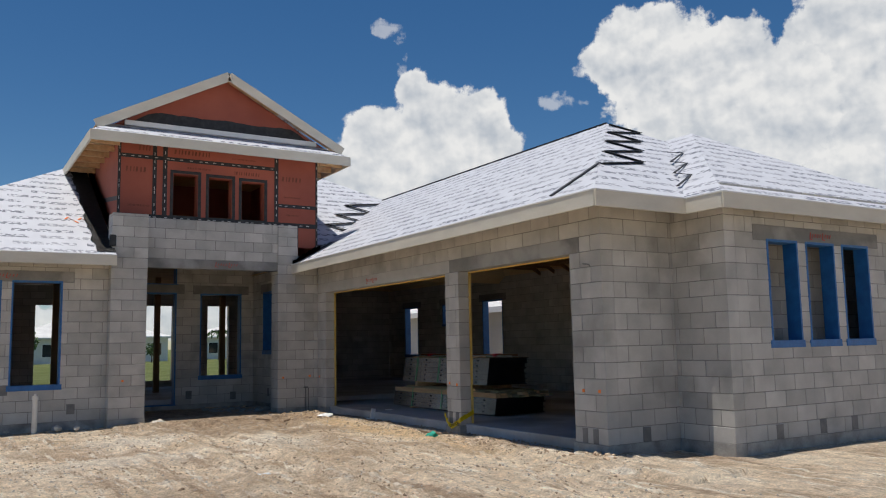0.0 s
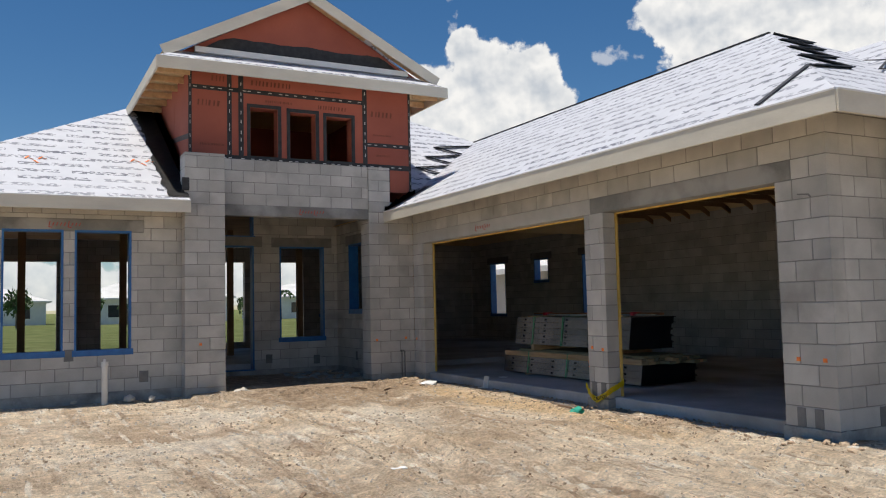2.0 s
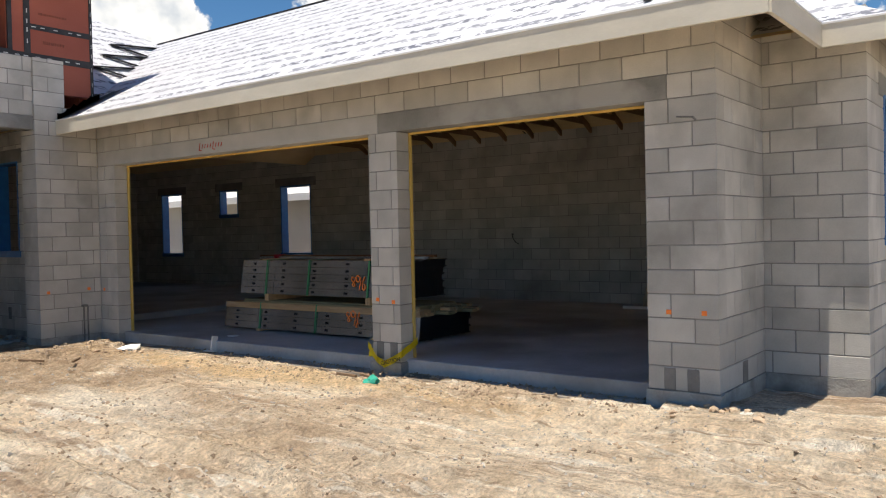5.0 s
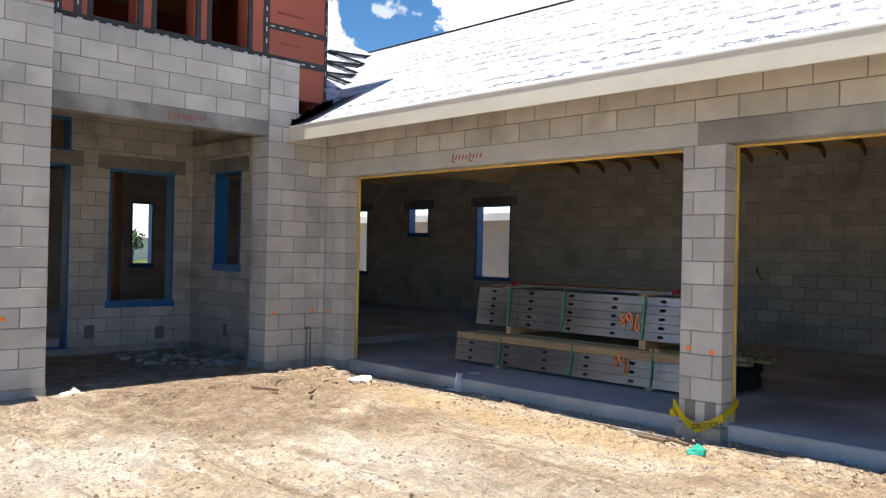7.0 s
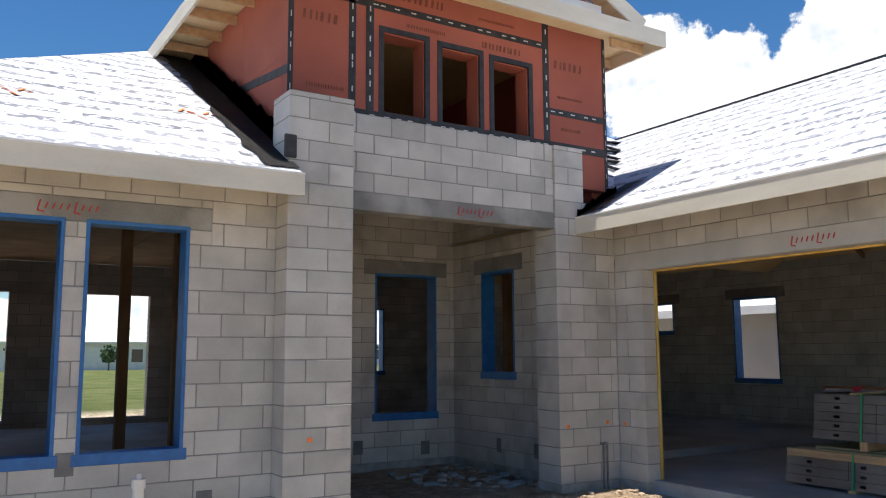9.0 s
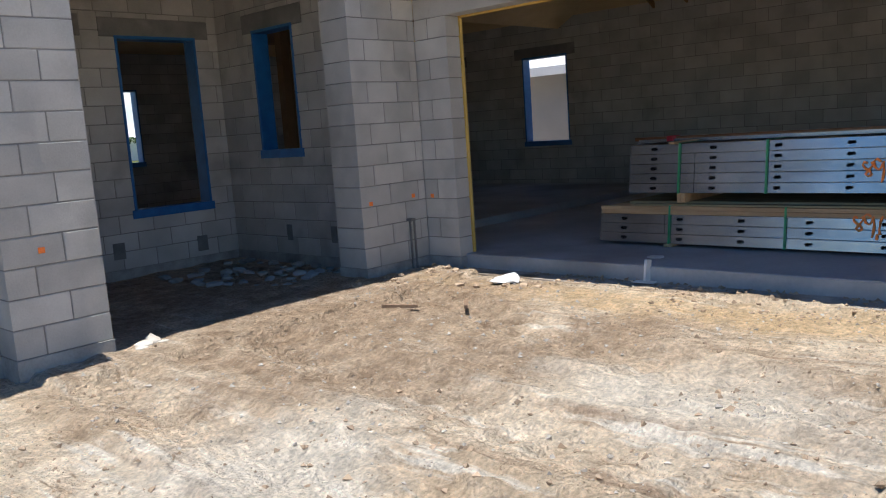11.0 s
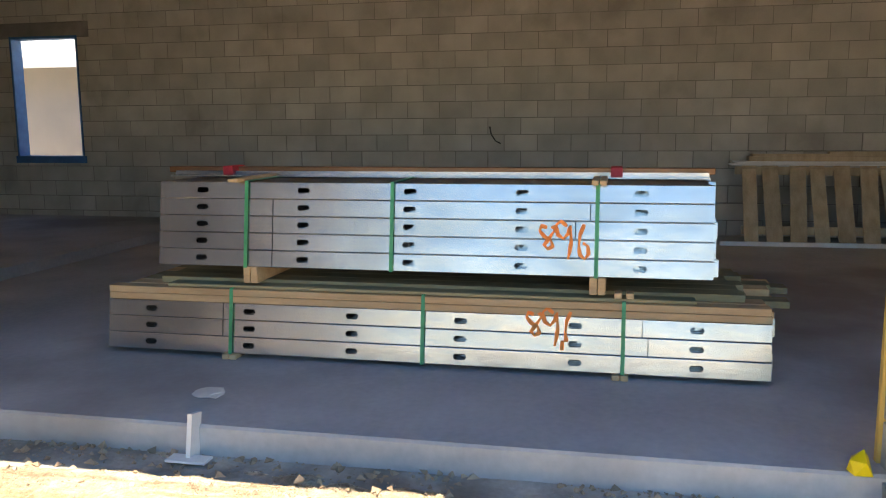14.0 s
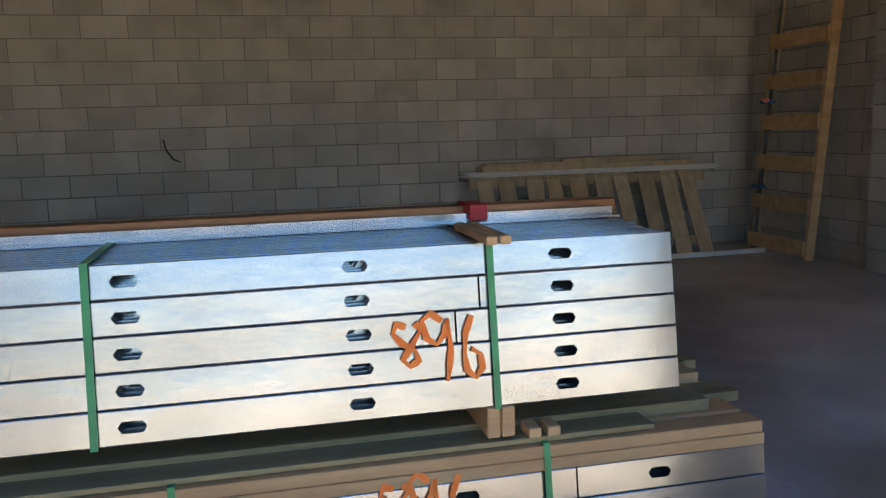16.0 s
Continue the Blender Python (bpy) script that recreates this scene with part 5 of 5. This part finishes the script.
for i in range(40):
    bm = bmesh.new()
    u = rnd.random()
    x, y = (6.80 - rnd.random() ** 2 * 0.5, 7.4 + u * 0.9) if i < 14 else (5.6 + u * 1.2, 16.85 - rnd.random() ** 2 * 0.5) if i < 30 else (6.2 + 0.7 * u, 15.2 + rnd.random())
    lump(bm, (x, y, ground_height(x, y) + 0.01), rnd.uniform(0.02, 0.055), i + 70, 0.7)
    solid("soil_clod", bm, CLOD, "brown clod of soil at the wall foot", "clod", "soil clods at the wall foot")
scatter("crumbs", CLOD, "crumbs of soil and mortar along the slab foot", 2600, 0.005, 0.035, 8, True)
scatter("gravel", STONE, "pale limestone gravel strewn over the sand", 12000, 0.004, 0.026, 3)
scatter("soil_clods", CLOD, "brown soil clods strewn over the sand", 14000, 0.004, 0.030, 5)
# grout-filled ports, conduit and marks at the wall feet
for axis, at, rows in (("x", 16.94, ((-0.6, 0.36), (1.95, 0.36), (0.83, 0.75))), ("x", 19.85, ((4.85, 0.36), (5.9, 0.30))), ("y", 6.39, ((17.95, 0.40), (18.75, 0.40))),
                       ("x", 7.88, ((7.55, 0.24),)), ("x", 7.0, ((9.0, 0.24), (9.9, 0.25), (10.6, 0.25), (11.6, 0.25))), ("y", GX, ((11.34, 0.26), (11.53, 0.26), (8.1, 0.24), (8.3, 0.24)))):
    for u, z in rows:
        a, b = ((u - 0.07, at - 0.005, z - 0.095), (u + 0.07, at + 0.01, z + 0.09)) if axis == "x" else ((at - 0.005, u - 0.05, z - 0.095), (at + 0.01, u + 0.05, z + 0.09))
        solid("grout_patch", boxes((a, b), bevel=0.003), GROUT, "dark grout-filled port at the wall foot", "grout patch", "grout patches")
con = bmesh.new()
for x in (6.60, 6.66):
    beam(con, (x, 16.97, 0.0), (x, 16.97, 0.55), 0.016, 0.016, up=(0, 1, 0))
beam(con, (6.58, 16.975, 0.56), (6.64, 16.975, 0.56), 0.03, 0.09, up=(0, 1, 0))
solid("conduit", con, GROUT, "thin grey conduits rising beside the entry column", "conduit")
bar = beams(((GX - 0.02, 8.20, 2.42), (GX - 0.06, 8.05, 2.40), 0.014, 0.014), ((GX - 0.06, 8.05, 2.40), (GX - 0.05, 8.03, 2.37), 0.014, 0.014))
solid("wire_stub", bar, GROUT, "bent wire stub in the block wall", "wire")
# red maker's stamps on the lintels, as plain shapes
for axis, at, u, z in (("y", GX, 14.35, 2.68), ("x", 17.02, 4.85, 3.15), ("x", 16.935, 0.75, 2.82), ("x", 6.995, 10.1, 2.80)):
    st = bmesh.new()
    for i in range(9):
        o = (i - 4) * 0.055
        h = 0.09 if i in (0, 5) else 0.05
        p, q = ((u + o, at - 0.005, z - h / 2), (u + o + 0.02, at - 0.005, z + h / 2)) if axis == "x" else ((at - 0.005, u - o, z - h / 2), (at - 0.005, u - o - 0.02, z + h / 2))
        beam(st, p, q, 0.012, 0.004, up=(0, -1, 0) if axis == "x" else (-1, 0, 0))
        if i in (0, 5):
            p2 = Vector(p) + Vector((0.05, 0, -0.01) if axis == "x" else (0, -0.05, -0.01))
            beam(st, p, p2, 0.012, 0.004, up=(0, -1, 0) if axis == "x" else (-1, 0, 0))
    solid("maker_stamp", st, REDINK, "small red stamped mark on a precast lintel", "stamp", "red lintel stamps")
for x, y, z in ((6.885, 11.55, 0.80), (6.885, 11.33, 0.78), (6.885, 8.3, 0.80), (6.885, 8.0, 0.80), (2.80, 16.656, 0.85), (6.1, 16.996, 0.78), (6.7, 16.996, 0.80), (6.885, 16.9, 0.78)):
    dx, dy = (0.002, 0.022) if x > 6.88 else (0.022, 0.002)
    solid("orange_dot", boxes(((x - dx, y - dy, z - 0.02), (x + dx, y + dy, z + 0.02))), ORANGE, "small orange paint dot on the blockwork", "paint mark", "orange dots")


# ---- beyond the house ----
def house_at(name, x, y, w, d, h, label, rz=0, wallmat=None, slope=0.35):
    root = thing(name, label, "house", "neighbouring houses", at=(x, y, 0), rz=rz)
    bm = bmesh.new()
    box(bm, (0, 0, -0.2), (w, d, h))
    wl = part("wall", bm, wallmat or STUCCO, root)
    o, r = 0.6, min(w, d) / 2
    e1, e2 = ((r, r), (w - r, r)) if w >= d else ((r, r), (r, d - r))
    bm = bmesh.new()
    v = [bm.verts.new(p) for p in ((-o, -o, h), (w + o, -o, h), (w + o, d + o, h), (-o, d + o, h), (*e1, h + r * slope), (*e2, h + r * slope))]
    for f2 in ((0, 1, 5, 4), (1, 2, 5), (2, 3, 4, 5), (3, 0, 4), (3, 2, 1, 0)) if w >= d else ((0, 1, 4), (1, 2, 5, 4), (2, 3, 5), (3, 0, 4, 5), (3, 2, 1, 0)):
        bm.faces.new([v[i] for i in f2])
    part("roof", bm, ROOFGREY, root, "pale tiled hip roof")
    bm = bmesh.new()
    for a, b in (((-o, -o, h), (w + o, -o, h)), ((w + o, -o, h), (w + o, d + o, h)), ((w + o, d + o, h), (-o, d + o, h)), ((-o, d + o, h), (-o, -o, h))):
        beam(bm, Vector(a) + Vector((0, 0, -0.08)), Vector(b) + Vector((0, 0, -0.08)), 0.05, 0.2)
    part("fascia", bm, WHITE, root)
    for i in range(int(w / 3)):
        wd = part("window", boxes(((i * 3 + 1.0, -0.06, 0.8), (i * 3 + 2.2, -0.02, 2.2))), DARKGLASS, root)
        part("frame", boxes(((i * 3 + 0.9, -0.08, 0.7), (i * 3 + 1.0, -0.01, 2.3)), ((i * 3 + 2.2, -0.08, 0.7), (i * 3 + 2.3, -0.01, 2.3)), ((i * 3 + 1, -0.08, 2.2), (i * 3 + 2.2, -0.01, 2.3)), ((i * 3 + 1, -0.08, 0.7), (i * 3 + 2.2, -0.01, 0.8))), WHITE, wd)
    return root


house_at("neighbour_house", 17.3, 12.0, 14, 26, 2.7, "pale grey stucco house next door with white eaves")
for x, y, w in ((-34, 112, 18), (-12, 118, 16), (6, 105, 18), (30, 112, 16), (50, 120, 18), (72, 110, 18)):
    house_at("far_house", x, y, w, 11, 3.0, "distant pale house with light hip roof", wallmat=WHITE)


def tree(name, x, y, h, seed, palm=False):
    r = random.Random(seed)
    root = thing(name, "small palm beyond the meadow" if palm else "leafy green tree beyond the meadow", "palm" if palm else "tree", "distant trees", at=(x, y, 0))
    bm = bmesh.new()
    bmesh.ops.create_cone(bm, cap_ends=True, segments=9, radius1=h * 0.035, radius2=h * 0.018, depth=h * 0.7, matrix=Matrix.Translation((0, 0, h * 0.35)))
    if not palm:
        for i in range(5):
            a = i * 1.3
            beam(bm, (0, 0, h * (0.35 + 0.05 * i)), (math.cos(a) * h * 0.22, math.sin(a) * h * 0.22, h * (0.6 + 0.05 * i)), h * 0.02, h * 0.02)
    part("trunk", bm, BARK, root)
    bm = bmesh.new()
    for i in range(260):
        if palm:
            a, k = (i % 13) * 0.483 + 0.05 * (i // 13), (i // 13) / 20
            c = Vector((math.cos(a) * k * h * 0.4, math.sin(a) * k * h * 0.4, h * (0.7 + 0.16 * math.sin(k * 3.0) - 0.1 * k)))
        else:
            d = Vector((r.gauss(0, 1), r.gauss(0, 1), r.gauss(0, 0.8))).normalized() * (r.random() ** 0.4)
            c = Vector((d.x * h * 0.34, d.y * h * 0.34, h * 0.64 + d.z * h * 0.36)) + Vector((noise.noise(d * 3 + Vector((seed, 0, 0))),) * 3) * h * 0.08
        s = h * (0.05 if palm else 0.07) * r.uniform(0.6, 1.3)
        m = Matrix.Translation(c) @ Euler((r.uniform(0, 6), r.uniform(0, 6), r.uniform(0, 6))).to_matrix().to_4x4()
        vs = [bm.verts.new(m @ Vector(p)) for p in ((-s, 0, 0), (0, -s * 0.5, 0.1 * s), (s, 0, 0), (0, s * 0.5, 0.1 * s))]
        bm.faces.new(vs)
    part("crown", bm, LEAF, root)


rnd = random.Random(31)
for i in range(26):
    tree("tree", -45 + i * 4.6 + rnd.uniform(-1.5, 1.5), rnd.uniform(92, 102), rnd.uniform(2.2, 4.4), i, i % 4 == 0)


# ---- clouds: far banks of white cumulus ----
def cumulus(puffs, dense=1.0, far=2400.0, step=0.3):
    """A bank of cloud on the far sky, the union of round puffs (azimuth, elevation, radius in degrees), cut to its outline."""
    puffs = [(a, e, r, r) if isinstance(r, (int, float)) else (a, e, *r) for a, e, r in puffs]

    def depth_at(a, e):
        return max(1 - math.hypot((a - p) / rx, (e - q) / ry) for p, q, rx, ry in puffs)
    a0, a1 = min(p[0] - 1.7 * p[2] for p in puffs), max(p[0] + 1.7 * p[2] for p in puffs)
    e0, e1 = max(0.2, min(p[1] - 1.7 * p[3] for p in puffs)), max(p[1] + 1.7 * p[3] for p in puffs)
    cols, rows = int((a1 - a0) / step) + 2, int((e1 - e0) / step) + 2
    val = [[depth_at(a0 + i * step, e0 + j * step) for i in range(cols)] for j in range(rows)]
    bm = bmesh.new()
    uv1, uv2 = bm.loops.layers.uv.new("where"), bm.loops.layers.uv.new("body")
    vs = {}
    for j in range(rows - 1):
        for i in range(cols - 1):
            quad = ((i, j), (i + 1, j), (i + 1, j + 1), (i, j + 1))
            if max(val[q][p] for p, q in quad) < -0.5:
                continue
            for p, q in quad:
                if (p, q) not in vs:
                    a, e = radians(a0 + p * step), radians(e0 + q * step)
                    vs[p, q] = bm.verts.new((far * math.sin(a) * math.cos(e), far * math.cos(a) * math.cos(e), far * math.sin(e)))
            f2 = bm.faces.new([vs[p] for p in quad])
            for lp, (p, q) in zip(f2.loops, quad):
                lp[uv1].uv = (a0 + p * step, e0 + q * step)
                lp[uv2].uv = (max(-0.5, min(0.9, val[q][p] * 1.5)) if dense > 0.5 else max(-0.6, min(0.1, val[q][p] * 0.9 - 0.22)), dense)
    return solid("cloud", bm, CLOUD, "heaped white cumulus cloud in the blue sky", "cloud", "cumulus clouds", kind="structure")


cumulus([(26.9, 14.0, 3.0), (30.9, 15.6, 2.9), (34.0, 14.9, 3.0), (30.5, 11.5, 5.0), (35.5, 13.2, 2.2), (25.3, 11.8, 2.5), (29.7, 17.6, 1.4), (31.0, 8.0, 6.0)])
cumulus([(45.3, 19.0, 3.6), (48.2, 16.8, 5.0), (46.9, 20.2, 2.5), (51.9, 18.0, 3.2), (54.2, 14.7, 4.5), (50.6, 13.5, 5.0), (48.0, 9.5, 5.0)], far=2450.0)
cumulus([(57.0, 17.4, 3.4), (58.9, 19.4, 3.6), (57.6, 13.5, 5.0), (62.0, 18.5, 5.0), (66.0, 16.3, 6.0), (61.0, 10.0, 6.0), (74.0, 13.0, 7.0)], far=2500.0)
cumulus([(28.8, 20.2, (0.7, 2.6)), (40.5, 16.6, (3.0, 0.9)), (42.0, 18.4, (1.6, 0.7)), (27.6, 21.8, (1.4, 0.8))], dense=0.45, far=2550.0)
cumulus([(-14.0, 2.0, (9.0, 2.2)), (1.0, 1.6, (8.0, 2.0)), (14.0, 2.6, (9.0, 2.6)), (28.0, 2.5, (9.0, 3.0)), (44.0, 3.0, (9.0, 3.4))], dense=0.8, far=2600.0, step=0.5)

# the same broken cumulus, unseen, added round the horizon; its glow brightens facade and garage
rnd = random.Random(12)
for i in range(8):
    a, e = 95 + i * 32 + rnd.uniform(-5, 5), rnd.uniform(5, 13)
    if 225 < a < 310:  # clear blue over the drive
        continue
    cumulus([(a + rnd.uniform(-8, 8), e + rnd.uniform(-5, 4), rnd.uniform(3.0, 5.5)) for k in range(7)], far=2400.0, step=0.8)

# ---- blocks of the walls, piece by piece ----
lay_blocks()
